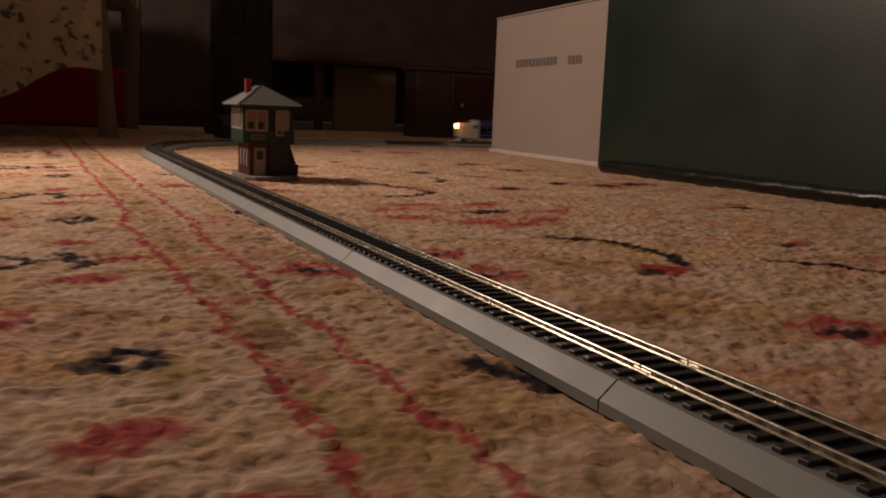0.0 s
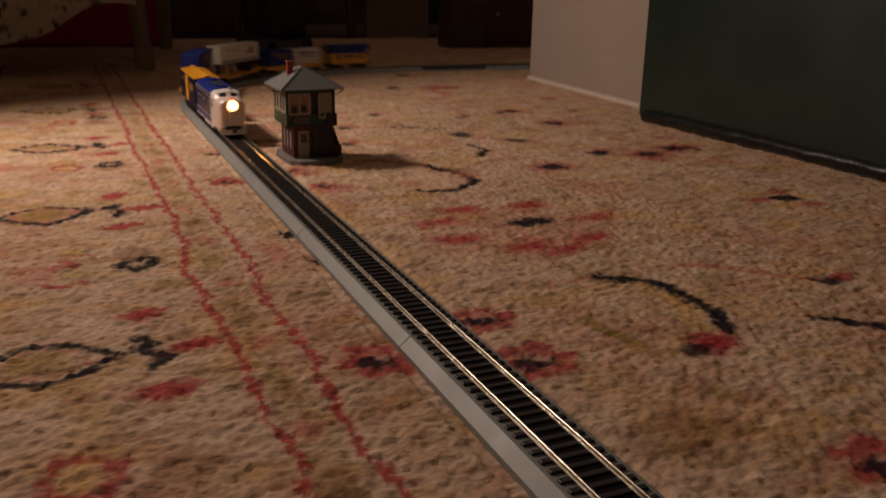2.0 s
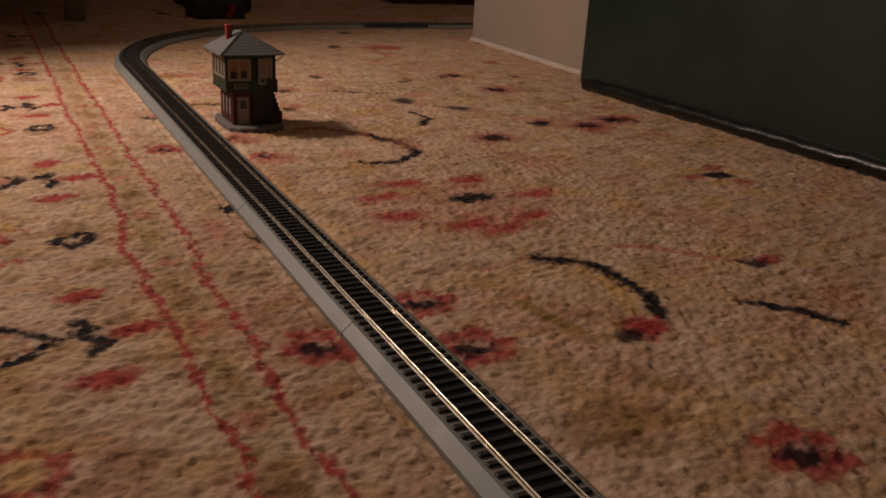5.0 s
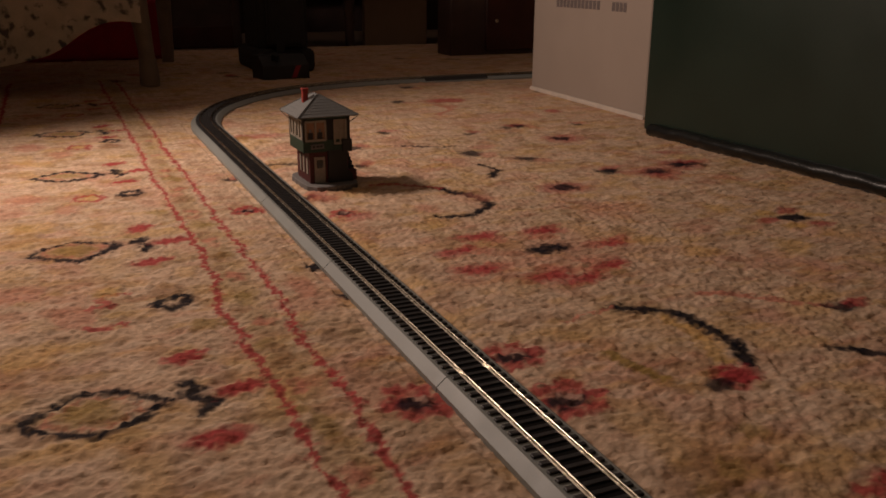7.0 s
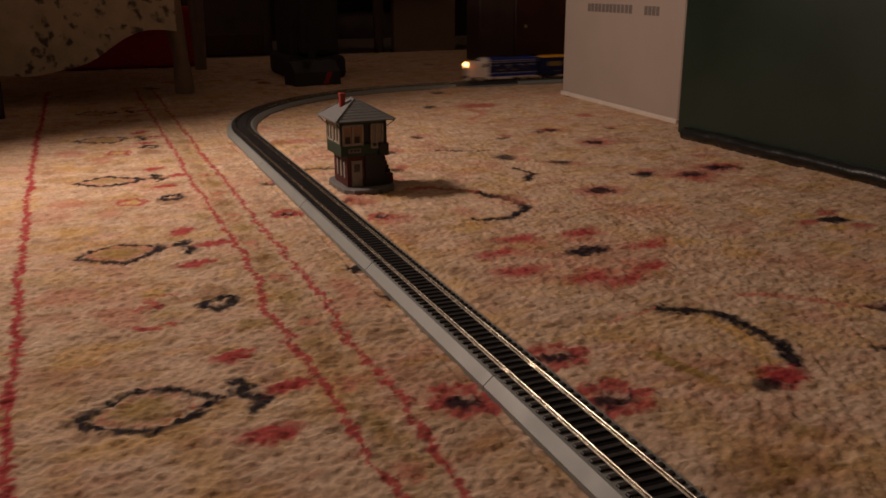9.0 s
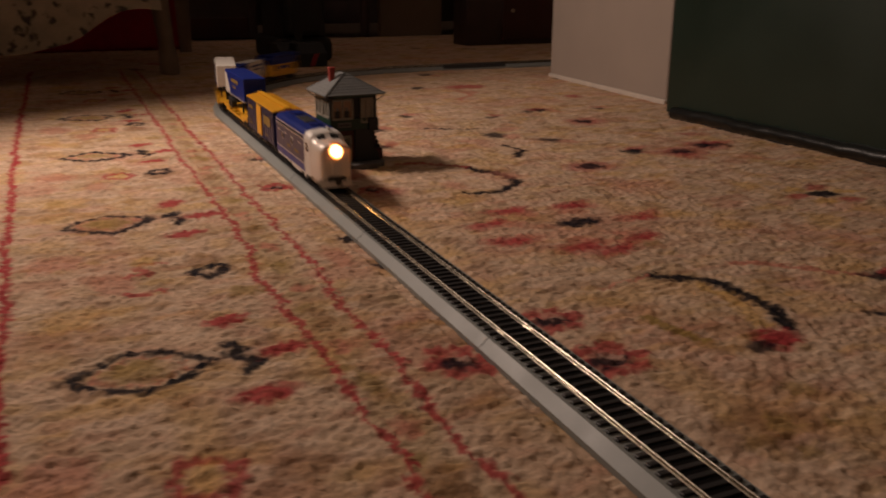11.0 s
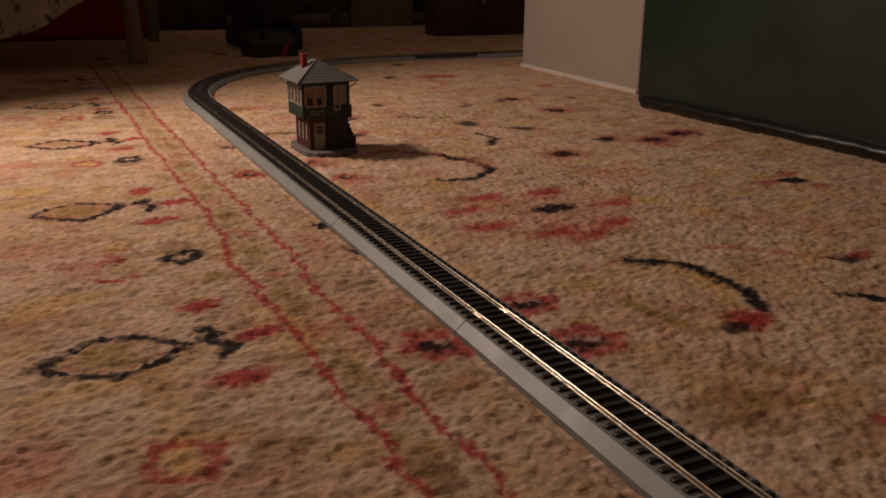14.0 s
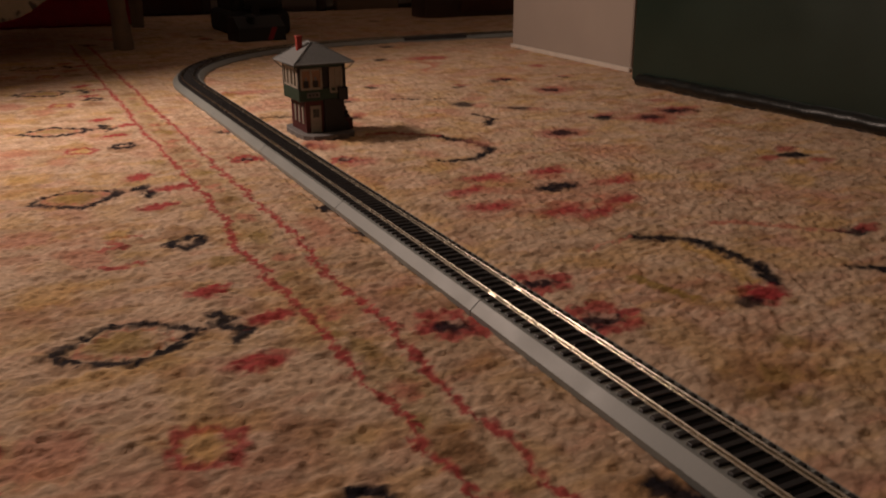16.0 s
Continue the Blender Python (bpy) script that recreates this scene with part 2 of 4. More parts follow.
def on_loop(s):
    """Place and heading angle on the loop; s = 0 at the first joint, growing towards the lower end of the near straight."""
    s = (s + YN) % LOOP
    if s < S_NEAR:
        return X0, YN - s, -math.pi / 2
    s -= S_NEAR
    spots = ((X0 + R, YF, math.pi, S_SIDE), (XB, YF, -math.pi / 2, S_NEAR), (XB, YN, 0.0, S_SIDE), (XA, YN, math.pi / 2, 0.0))
    for cx, cy, a0, straight in spots:
        if s < ARC:
            a = a0 + s / R
            return cx + R * math.cos(a), cy + R * math.sin(a), a + math.pi / 2
        s -= ARC
        a = a0 + math.pi / 2
        if s < straight:
            h = a + math.pi / 2
            return cx + R * math.cos(a) + s * math.cos(h), cy + R * math.sin(a) + s * math.sin(h), h
        s -= straight
    return X0, YN, -math.pi / 2


# ---- room ----
def room():
    tagged(part("floor", box(-3.0, 4.0, -3.0, 4.2, -0.12, -0.012), BOARDS), "dark varnished wooden floor under the rug", "floor", kind="structure")
    # Walls and ceiling, mostly unseen, are kept pale to bounce lamp light.
    tagged(part("wall_north", box(-3.0, 4.0, 4.2, 4.35, -0.012, 2.5), WALLPAINT), "pale wall, made bright to bounce lamp light", "wall", kind="structure")
    tagged(part("wall_south", box(-3.0, 4.0, -3.15, -3.0, -0.012, 2.5), WALLPAINT), "pale wall, made bright to bounce lamp light", "wall", kind="structure")
    tagged(part("wall_west", box(-3.15, -3.0, -3.0, 4.2, -0.012, 2.5), WALLPAINT), "pale wall, made bright to bounce lamp light", "wall", kind="structure")
    tagged(part("wall_east", box(4.0, 4.15, -3.0, 4.2, -0.012, 2.5), WALLPAINT), "pale wall, made bright to bounce lamp light", "wall", kind="structure")
    tagged(part("ceiling", box(-3.0, 4.0, -3.0, 4.2, 2.5, 2.6), CEIL), "plain pale ceiling", "ceiling", kind="structure")


room()

# ---- rug ----
rng = np.random.default_rng(7)


def steps(*spans):
    out = []
    for a, b, d in spans:
        out.append(np.arange(a, b - 1e-6, d))
    out.append(np.array([spans[-1][1]]))
    return np.concatenate(out)


def value_noise(x, y, cell, seed):
    r = np.random.default_rng(seed)
    g = r.random((512, 512))
    u, v = x / cell + 97.3, y / cell + 51.7
    i, j = np.floor(u).astype(int), np.floor(v).astype(int)
    fu, fv = u - i, v - j
    fu, fv = fu * fu * (3 - 2 * fu), fv * fv * (3 - 2 * fv)
    g00, g10 = g[i % 512, j % 512], g[(i + 1) % 512, j % 512]
    g01, g11 = g[i % 512, (j + 1) % 512], g[(i + 1) % 512, (j + 1) % 512]
    return (g00 * (1 - fu) + g10 * fu) * (1 - fv) + (g01 * (1 - fu) + g11 * fu) * fv


class Dye:
    """Paints woven motifs into the colour of the pile, knot by knot."""

    def __init__(self, gx, gy):
        self.xs, self.ys = gx[:, 0], gy[0, :]
        self.x = gx + (value_noise(gx, gy, 0.0032, 1) - 0.5) * 0.0062 + (value_noise(gx, gy, 0.02, 2) - 0.5) * 0.006
        self.y = gy + (value_noise(gx, gy, 0.0032, 3) - 0.5) * 0.0062 + (value_noise(gx, gy, 0.02, 4) - 0.5) * 0.006
        self.knots = value_noise(gx, gy, 0.0042, 6)
        self.keep = 0.91 + 0.09 * value_noise(gx * 0.6, gy, 0.004, 5)
        self.col = np.empty(gx.shape + (3,))
        tone = 0.86 + 0.15 * value_noise(gx * 0.6, gy, 0.018, 31) + 0.1 * value_noise(gx * 0.5, gy, 0.0055, 32)
        self.col[:] = np.array((0.465, 0.355, 0.266)) * tone[..., None]

    def patch(self, x0, x1, y0, y1):
        """The stretch of the pile that a motif can reach."""
        a, b = np.searchsorted(self.xs, (x0 - 0.01, x1 + 0.01))
        c, d = np.searchsorted(self.ys, (y0 - 0.01, y1 + 0.01))
        return slice(a, b), slice(c, d)

    def lay(self, mask, color, strength=1.0, at=np.s_[:, :]):
        a = np.clip(mask * strength * self.keep[at], 0, 1)[..., None]
        self.col[at] = self.col[at] * (1 - a) + np.array(color) * a

    def blob(self, x, y, rx, ry, color, strength=1.0, turn=0.0, soft=0.3):
        r = max(rx, ry) * (1 + soft)
        at = self.patch(x - r, x + r, y - r, y + r)
        c, s = math.cos(turn), math.sin(turn)
        u, v = self.x[at] - x, self.y[at] - y
        d = np.hypot((u * c + v * s) / rx, (v * c - u * s) / ry) + (self.knots[at] - 0.5) * 0.35
        self.lay(np.clip((1 + soft - d) / (2 * soft), 0, 1), color, strength, at)

    def ring(self, x, y, rx, ry, width, color, strength=1.0, turn=0.0, point=0.0):
        r = max(rx, ry) * 1.2 + width
        at = self.patch(x - r, x + r, y - r, y + r)
        c, s = math.cos(turn), math.sin(turn)
        u, v = self.x[at] - x, self.y[at] - y
        a, b = (u * c + v * s) / rx, (v * c - u * s) / ry
        p = 2.0 - point
        d = (np.abs(a) ** p + np.abs(b) ** p) ** (1 / p)
        m = np.abs(d - 1) * min(rx, ry) + (self.knots[at] - 0.35) * 0.0028
        self.lay(np.clip(1.5 - m / (width * 0.5), 0, 1), color, strength, at)

    def line(self, pts, width, color, strength=1.0):
        px, py = [p[0] for p in pts], [p[1] for p in pts]
        at = self.patch(min(px) - width, max(px) + width, min(py) - width, max(py) + width)
        gx, gy = self.x[at], self.y[at]
        best = np.full(gx.shape, 9.0)
        for (ax, ay), (bx, by) in zip(pts, pts[1:]):
            dx, dy = bx - ax, by - ay
            t = np.clip(((gx - ax) * dx + (gy - ay) * dy) / (dx * dx + dy * dy), 0, 1)
            best = np.minimum(best, np.hypot(gx - ax - t * dx, gy - ay - t * dy))
        best = best + (self.knots[at] - 0.4) * 0.0026
        self.lay(np.clip(1.7 - best / (width * 0.5), 0, 1), color, strength, at)


NAVY, RED, ROSE = (0.006, 0.007, 0.014), (0.30, 0.038, 0.046), (0.4, 0.17, 0.125)
OLIVE, GOLD, BROWN = (0.24, 0.17, 0.05), (0.46, 0.3, 0.09), (0.2, 0.11, 0.055)


def flower(d, x, y, r, turn=0.0):
    """A small red rosette round a navy eye."""
    for k in range(6):
        a = turn + k * math.pi / 3
        d.blob(x + r * 0.72 * math.cos(a), y + r * 0.72 * math.sin(a), r * 0.36, r * 0.3, RED, 0.85)
    d.blob(x, y, r * 0.6, r * 0.55, RED, 0.6)
    d.blob(x - r * 0.08, y - r * 0.1, r * 0.5, r * 0.36, NAVY, 0.95, turn)
    d.blob(x + r * 0.12, y + r * 0.08, r * 0.17, r * 0.14, (0.4, 0.26, 0.22), 0.9)


def leaf(d, x, y, rx, ry, turn=0.0):
    d.ring(x, y, rx * 0.7, ry * 0.66, 0.004, ROSE, 0.8, turn, 0.7)
    d.blob(x, y, rx * 0.5, ry * 0.5, OLIVE, 0.75)
    d.ring(x, y, rx * 1.03, ry, 0.0088, NAVY, 1.0, turn, 0.82)


def paint_rug(gx, gy):
    d = Dye(gx, gy)
    n = value_noise(gx, gy, 0.05, 11)
    d.lay(np.clip((n - 0.6) * 5, 0, 1), ROSE, 0.34)
    d.lay(np.clip((value_noise(gx, gy, 0.035, 12) - 0.64) * 5, 0, 1), GOLD, 0.36)
    d.lay(np.clip((value_noise(gx, gy, 0.03, 13) - 0.68) * 6, 0, 1), OLIVE, 0.3)
    # small mottling, drawn out along the rows of knots
    d.lay(np.clip((value_noise(gx * 0.5, gy, 0.009, 14) - 0.6) * 4, 0, 1), BROWN, 0.42)
    d.lay(np.clip((value_noise(gx * 0.5, gy, 0.011, 15) - 0.62) * 4, 0, 1), ROSE, 0.26)
    d.lay(np.clip((value_noise(gx * 0.6, gy, 0.012, 16) - 0.62) * 4, 0, 1), GOLD, 0.32)
    d.lay(np.clip((value_noise(gx * 0.6, gy, 0.007, 17) - 0.6) * 4, 0, 1), (0.62, 0.52, 0.42), 0.38)
    # band between the two border lines: olive and brown, with rose
    d.line([(-0.1, 1.7), (-0.095, 0.4), (-0.092, -0.5)], 0.021, OLIVE, 0.32)
    d.line([(-0.052, 1.2), (-0.05, 0.3), (-0.05, -0.5)], 0.024, BROWN, 0.14)
    for k in range(30):
        d.blob(-0.094 + 0.007 * math.sin(k * 2.3), 0.7 - 0.033 * k, 0.006 + 0.003 * math.sin(k * 1.7), 0.008, (OLIVE, BROWN, ROSE)[k % 3], 0.5, 0.6 * math.sin(k))
    # border lines that run along the track
    d.line([(-0.12, 1.7), (-0.114, 0.95), (-0.113, 0.61), (-0.109, 0.392), (-0.107, 0.316), (-0.109, 0.245), (-0.115, 0.176), (-0.11, 0.1), (-0.107, 0.027), (-0.11, -0.032), (-0.105, -0.08), (-0.105, -0.5)], 0.0044, RED, 0.92)
    d.line([(-0.084, 1.7), (-0.081, 0.8), (-0.075, 0.6), (-0.076, 0.387), (-0.072, 0.25), (-0.071, 0.187), (-0.075, 0.1), (-0.072, 0.018), (-0.076, -0.06), (-0.073, -0.14), (-0.072, -0.5)], 0.0044, RED, 0.92)
    d.line([(-0.3, 1.7), (-0.297, 0.9), (-0.287, 0.39), (-0.27, -0.1), (-0.262, -0.5)], 0.006, RED)
    for k in range(14):
        y = 0.93 - 0.105 * k
        d.blob(-0.094, y, 0.008, 0.016, OLIVE if k % 2 else BROWN, 0.55)
        d.blob(-0.095, y - 0.052, 0.007, 0.008, ROSE, 0.8)
    # the leaf-and-rosette repeat of the border
    for k in range(-2, 5):
        o = 0.3125 * k
        leaf(d, -0.206, 0.05 + o, 0.036, 0.028, 0.04)
        d.line([(-0.154, 0.07 + o), (-0.148, 0.062 + o), (-0.157, 0.054 + o), (-0.15, 0.047 + o), (-0.144, 0.042 + o), (-0.15, 0.028 + o)], 0.0078, NAVY)
        d.blob(-0.149, 0.105 + o, 0.015, 0.0095, RED, 0.95, 0.5)
        d.blob(-0.127, 0.051 + o, 0.016, 0.009, RED, 0.95, 0.1)
        d.blob(-0.147, -0.003 + o, 0.015, 0.009, RED, 0.95, 0.2)
        if k == 0:
            d.line([(-0.176, 0.237 + o), (-0.192, 0.231 + o), (-0.186, 0.214 + o), (-0.203, 0.212 + o)], 0.0062, RED, 0.8)
            d.line([(-0.204, 0.178 + o), (-0.19, 0.17 + o), (-0.179, 0.176 + o)], 0.0062, RED, 0.85)
        d.blob(-0.21, 0.2 + o, 0.014, 0.02, ROSE, 0.5)
        d.blob(-0.128, 0.153 + o, 0.011, 0.012, OLIVE, 0.7)
        if k != 1:
            d.ring(-0.188, -0.073 + o, 0.015, 0.018, 0.0085, RED, 0.85, 0.5, 0.7)
        d.blob(-0.188, -0.072 + o, 0.01, 0.012, GOLD, 0.6)
        d.blob(-0.148, -0.078 + o, 0.014, 0.016, BROWN, 0.6)
        d.blob(-0.24, 0.14 + o, 0.02, 0.02, GOLD, 0.5)
        d.blob(-0.25, -0.05 + o, 0.02, 0.02, ROSE, 0.6)
    for y in (-0.139, 0.207, 0.562, 0.9):
        d.ring(-0.144, y, 0.0095, 0.0115, 0.009, NAVY, 1.0)
        d.blob(-0.158, y - 0.002, 0.005, 0.008, NAVY, 0.8)
    # band beside the track
    for x, y, r in ((-0.038, -0.006, 0.024), (0.039, 0.028, 0.022), (0.04, -0.037, 0.024), (-0.04, 0.44, 0.018), (0.043, 0.392, 0.017)):
        flower(d, x, y, r, y)
    d.blob(-0.027, 0.245, 0.007, 0.009, NAVY)
    d.blob(-0.027, 0.17, 0.005, 0.009, NAVY)
    d.blob(-0.034, -0.182, 0.011, 0.014, NAVY)
    d.blob(-0.024, -0.197, 0.006, 0.012, NAVY)
    d.blob(-0.05, 0.2, 0.01, 0.03, ROSE, 0.5)
    # great palmette
    d.blob(0.165, 0.205, 0.085, 0.066, ROSE, 0.3, 0.0, 0.5)
    for x, y, t in ((0.094, 0.234, 0.2), (0.13, 0.267, -0.3), (0.196, 0.262, -0.2), (0.236, 0.205, -0.1), (0.194, 0.151, 0.1), (0.135, 0.149, 0.3), (0.09, 0.182, -0.4), (0.158, 0.132, 0.2)):
        d.blob(x, y, 0.021, 0.0105, RED, 0.85, t, 0.45)
        d.blob(x + 0.012, y + 0.006, 0.014, 0.008, RED, 0.6, t + 0.8)
        d.blob(x * 0.7 + 0.05, y * 0.7 + 0.063, 0.012, 0.009, ROSE, 0.7, t)
    d.blob(0.173, 0.211, 0.02, 0.0135, NAVY)
    # hooked vines
    d.line([(0.13, 0.343), (0.163, 0.339), (0.191, 0.363), (0.196, 0.404), (0.175, 0.452)], 0.0098, NAVY)
    d.line([(0.175, 0.452), (0.156, 0.48), (0.11, 0.5)], 0.007, RED, 0.8)
    d.line([(0.256, 0.487), (0.281, 0.515), (0.275, 0.55)], 0.009, NAVY)
    d.line([(0.142, 0.07), (0.165, 0.056), (0.18, 0.04), (0.182, 0.008), (0.176, -0.024), (0.169, -0.042)], 0.0108, NAVY)
    d.line([(0.142, 0.07), (0.118, 0.07), (0.1, 0.06)], 0.004, ROSE, 0.9)
    d.line([(0.165, 0.035), (0.17, 0.018), (0.163, -0.007), (0.155, -0.03)], 0.011, GOLD, 0.65)
    d.blob(0.148, -0.052, 0.018, 0.013, RED, 1.0, 0.5)
    d.blob(0.129, -0.06, 0.011, 0.007, NAVY, 0.9)
    d.line([(0.097, 0.009), (0.1, -0.013), (0.104, -0.037)], 0.0085, OLIVE, 0.9)
    for x, y, r in ((0.068, -0.121, 0.016), (0.045, -0.131, 0.013), (0.1, -0.095, 0.014), (0.06, -0.145, 0.012), (0.09, -0.13, 0.01)):
        d.blob(x, y, r, r * 0.7, BROWN, 0.5, x * 20, 0.5)
        d.blob(x + 0.008, y - 0.01, r * 0.6, r * 0.5, OLIVE, 0.55, 0.4)
    d.line([(0.22, 0.07), (0.25, 0.056), (0.27, 0.027), (0.3, 0.012)], 0.008, ROSE, 0.9)
    d.blob(0.303, 0.009, 0.014, 0.01, NAVY, 0.95)
    d.blob(0.318, 0.012, 0.012, 0.008, RED, 0.8)
    d.line([(0.236, -0.045), (0.255, -0.066), (0.27, -0.09)], 0.009, NAVY)
    flower(d, 0.13, -0.184, 0.024, 0.2)
    d.blob(0.45, 0.205, 0.017, 0.013, NAVY)
    for a in range(6):
        d.blob(0.45 + 0.032 * math.cos(a), 0.205 + 0.03 * math.sin(a), 0.013, 0.009, RED if a % 2 else GOLD, 0.7)
    for x, y in ((0.348, 0.562), (0.401, 0.456), (0.46, 0.799), (0.383, 1.128), (0.482, 1.33), (0.295, 0.621)):
        d.blob(x, y, 0.015, 0.016, NAVY, 0.9, 0.4)
        d.blob(x + 0.016, y - 0.018, 0.012, 0.014, ROSE, 0.6)
    for x, y in ((0.308, 0.405), (0.457, 0.432), (0.513, 0.458), (0.466, 0.674)):
        d.blob(x, y, 0.03, 0.026, RED, 0.6)
        d.blob(x, y, 0.016, 0.014, NAVY, 0.95)
    d.line([(0.229, 0.708), (0.26, 0.69), (0.298, 0.679)], 0.007, NAVY, 0.85)
    d.line([(0.39, 0.95), (0.44, 1.0), (0.43, 1.06)], 0.009, ROSE, 0.9)
    d.blob(0.475, 1.111, 0.035, 0.03, RED, 0.8)
    d.blob(0.1, 0.56, 0.03, 0.02, ROSE, 0.5)
    d.blob(0.3, 0.3, 0.04, 0.03, ROSE, 0.35)
    d.blob(0.05, 0.86, 0.05, 0.02, RED, 0.55)
    d.line([(0.02, 0.66), (0.06, 0.64), (0.09, 0.62)], 0.008, NAVY, 0.8)
    for x, y in ((0.435, 0.787), (0.459, 0.794), (0.242, 0.818), (0.359, 0.759), (0.133, 0.605), (0.164, 0.719), (0.557, 0.774), (0.518, 0.455), (0.536, 0.452), (0.404, 0.458), (0.029, 0.471), (-0.03, 0.59)):
        d.blob(x, y, 0.013, 0.008, NAVY, 0.85, x * 9)
        d.blob(x + 0.012, y + 0.014, 0.016, 0.01, RED, 0.5, y * 7)
    for x, y, c in ((0.543, 0.526, RED), (0.448, 0.404, RED), (0.515, 0.374, ROSE), (0.403, 0.264, GOLD), (0.377, 0.135, GOLD), (0.058, 0.378, RED), (0.046, 0.463, RED), (0.127, 0.38, ROSE), (0.25, 0.6, ROSE), (0.33, 0.66, ROSE), (0.2, 0.4, ROSE), (0.29, 0.15, GOLD), (0.31, -0.06, ROSE), (0.27, 0.2, GOLD)):
        d.blob(x, y, 0.02, 0.013, c, 0.55, x * 11, 0.5)
    # scattered small sprigs further off
    r = np.random.default_rng(5)
    for _ in range(70):
        x, y = r.uniform(-1.2, 1.6), r.uniform(0.75, 2.3)
        if -0.31 < x < 0.02 and y < 1.3:
            continue
        d.blob(x, y, r.uniform(0.012, 0.03), r.uniform(0.008, 0.02), (NAVY, RED, ROSE, OLIVE)[r.integers(4)], 0.7, r.uniform(0, 3))
    return d.col


def rug():
    xs = steps((-1.6, -0.6, 0.03), (-0.6, -0.36, 0.005), (-0.36, -0.3, 0.0025), (-0.3, 0.32, 0.0016), (0.32, 0.72, 0.003), (0.72, 1.8, 0.02))
    ys = steps((-1.4, -0.4, 0.03), (-0.4, -0.25, 0.0025), (-0.25, 0.35, 0.0016), (0.35, 0.75, 0.0026), (0.75, 1.2, 0.005), (1.2, 2.47, 0.012))
    gx, gy = np.meshgrid(xs, ys, indexing="ij")
    col = paint_rug(gx, gy)
    h = (value_noise(gx * 0.8, gy, 0.0058, 21) - 0.5) * 0.0014 + (value_noise(gx * 0.85, gy, 0.003, 22) - 0.5) * 0.0022
    h += (value_noise(gx, gy, 0.03, 23) - 0.5) * 0.002
    h -= 0.0012 + 0.0012 * (np.abs(gx - X0) < 0.03)
    nx, ny = gx.shape
    co = np.stack([gx, gy, h], -1).reshape(-1, 3)
    idx = np.arange(nx * ny).reshape(nx, ny)
    quads = np.stack([idx[:-1, :-1], idx[1:, :-1], idx[1:, 1:], idx[:-1, 1:]], -1).reshape(-1, 4)
    me = bpy.data.meshes.new("rug")
    me.vertices.add(len(co))
    me.vertices.foreach_set("co", co.ravel().astype(np.float32))
    me.loops.add(quads.size)
    me.loops.foreach_set("vertex_index", quads.ravel().astype(np.int32))
    me.polygons.add(len(quads))
    me.polygons.foreach_set("loop_start", (np.arange(len(quads)) * 4).astype(np.int32))
    me.update(calc_edges=True)
    at = me.color_attributes.new("dye", "FLOAT_COLOR", "POINT")
    rgba = np.concatenate([np.clip(col, 0, 1), np.ones(col.shape[:2] + (1,))], -1).reshape(-1)
    at.data.foreach_set("color", rgba.astype(np.float32))
    me.shade_smooth()
    me.materials.append(WOOL)
    base = thing("rug", "cream wool rug with red and navy woven flowers", "rug")
    ob = new("woven_face", me)
    ob.parent = base
    part("backing", box(-1.6, 1.8, -1.4, 2.47, -0.0115, -0.006), FRINGE, base)
    bm = bmesh.new()
    r = random.Random(3)
    x = -1.58
    while x < 1.78:
        rod((x, 2.465, -0.005), (x + r.uniform(-0.012, 0.012), 2.53 + r.uniform(-0.01, 0.01), -0.008), 0.003, 4, bm=bm)
        x += 0.009
    tagged(part("fringe", bm, FRINGE, base, "pale cotton fringe"), kind="stuff")


rug()


# ---- track ----
def profile(half):
    return ((-half - 0.0, -0.002), (-half, 0.0015), (-0.0172, 0.0068), (0.0172, 0.0068), (half, 0.0015), (half, -0.002))


HEAD = tuple((0.00062 * math.cos(a), 0.0100 + 0.00062 * math.sin(a)) for a in [math.pi * k / 8 for k in range(8, -1, -1)])
RAIL = ((-0.0012, 0.0078), (-0.0012, 0.0084), (-0.0004, 0.0088), (-0.0004, 0.0097)) + HEAD + ((0.0004, 0.0097), (0.0004, 0.0088), (0.0012, 0.0084), (0.0012, 0.0078))
TIE_MESH = []


def track_section(name, length, bend):
    """One piece: start at the origin, running along +y; bend is its radius (0: straight), curving to +x."""
    base = thing(name, "grey plastic roadbed track section with black ties" + (", curved" if bend else ", straight"), "model track", "loop of model track")
    n = 1 if not bend else 10

    def at(d, off, z):
        if not bend:
            return (off, d, z)
        a = d / bend
        return (bend - (bend - off) * math.cos(a), (bend - off) * math.sin(a), z)

    gap = 0.0004
    ds = [gap + (length - 2 * gap) * i / n for i in range(n + 1)]
    bm = loft([[at(d, o, z) for o, z in profile(0.0233)] for d in ds])
    part("roadbed", bm, GREY, base, "grey sloped plastic roadbed")
    for side in (-1, 1):
        part("rail", loft([[at(d, side * 0.0088 + o, z) for o, z in RAIL] for d in ds]), NICKEL, base, "nickel silver rail", True)
        bm = box(-0.0011, 0.0011, -0.004, 0.004, 0.0079, 0.0089, 0.0002)
        bm.transform(Matrix.Translation((side * 0.0088, 0.0, 0)))
        part("rail_joiner", bm, NICKEL, base)
    part("tie_web", loft([[at(d, o, z) for o, z in ((-0.0081, 0.0066), (-0.0081, 0.0073), (0.0081, 0.0073), (0.0081, 0.0066))] for d in ds]), WEB, base)
    count = round(length / 0.00762)
    for i in range(count):
        d = (i + 0.5) * length / count
        x, y, _ = at(d, 0, 0)
        if not TIE_MESH:
            TIE_MESH.append(part("tie", box(-0.0152, 0.0152, -0.00165, 0.00165, 0.006, 0.0082, 0.0003), TIE, base))
            TIE_MESH[0].matrix_basis = pose(x, y, 0, 0, 0, -math.degrees(d / bend) if bend else 0)
        else:
            same_mesh("tie", TIE_MESH[0], base, pose(x, y, 0, 0, 0, -math.degrees(d / bend) if bend else 0))
    return base


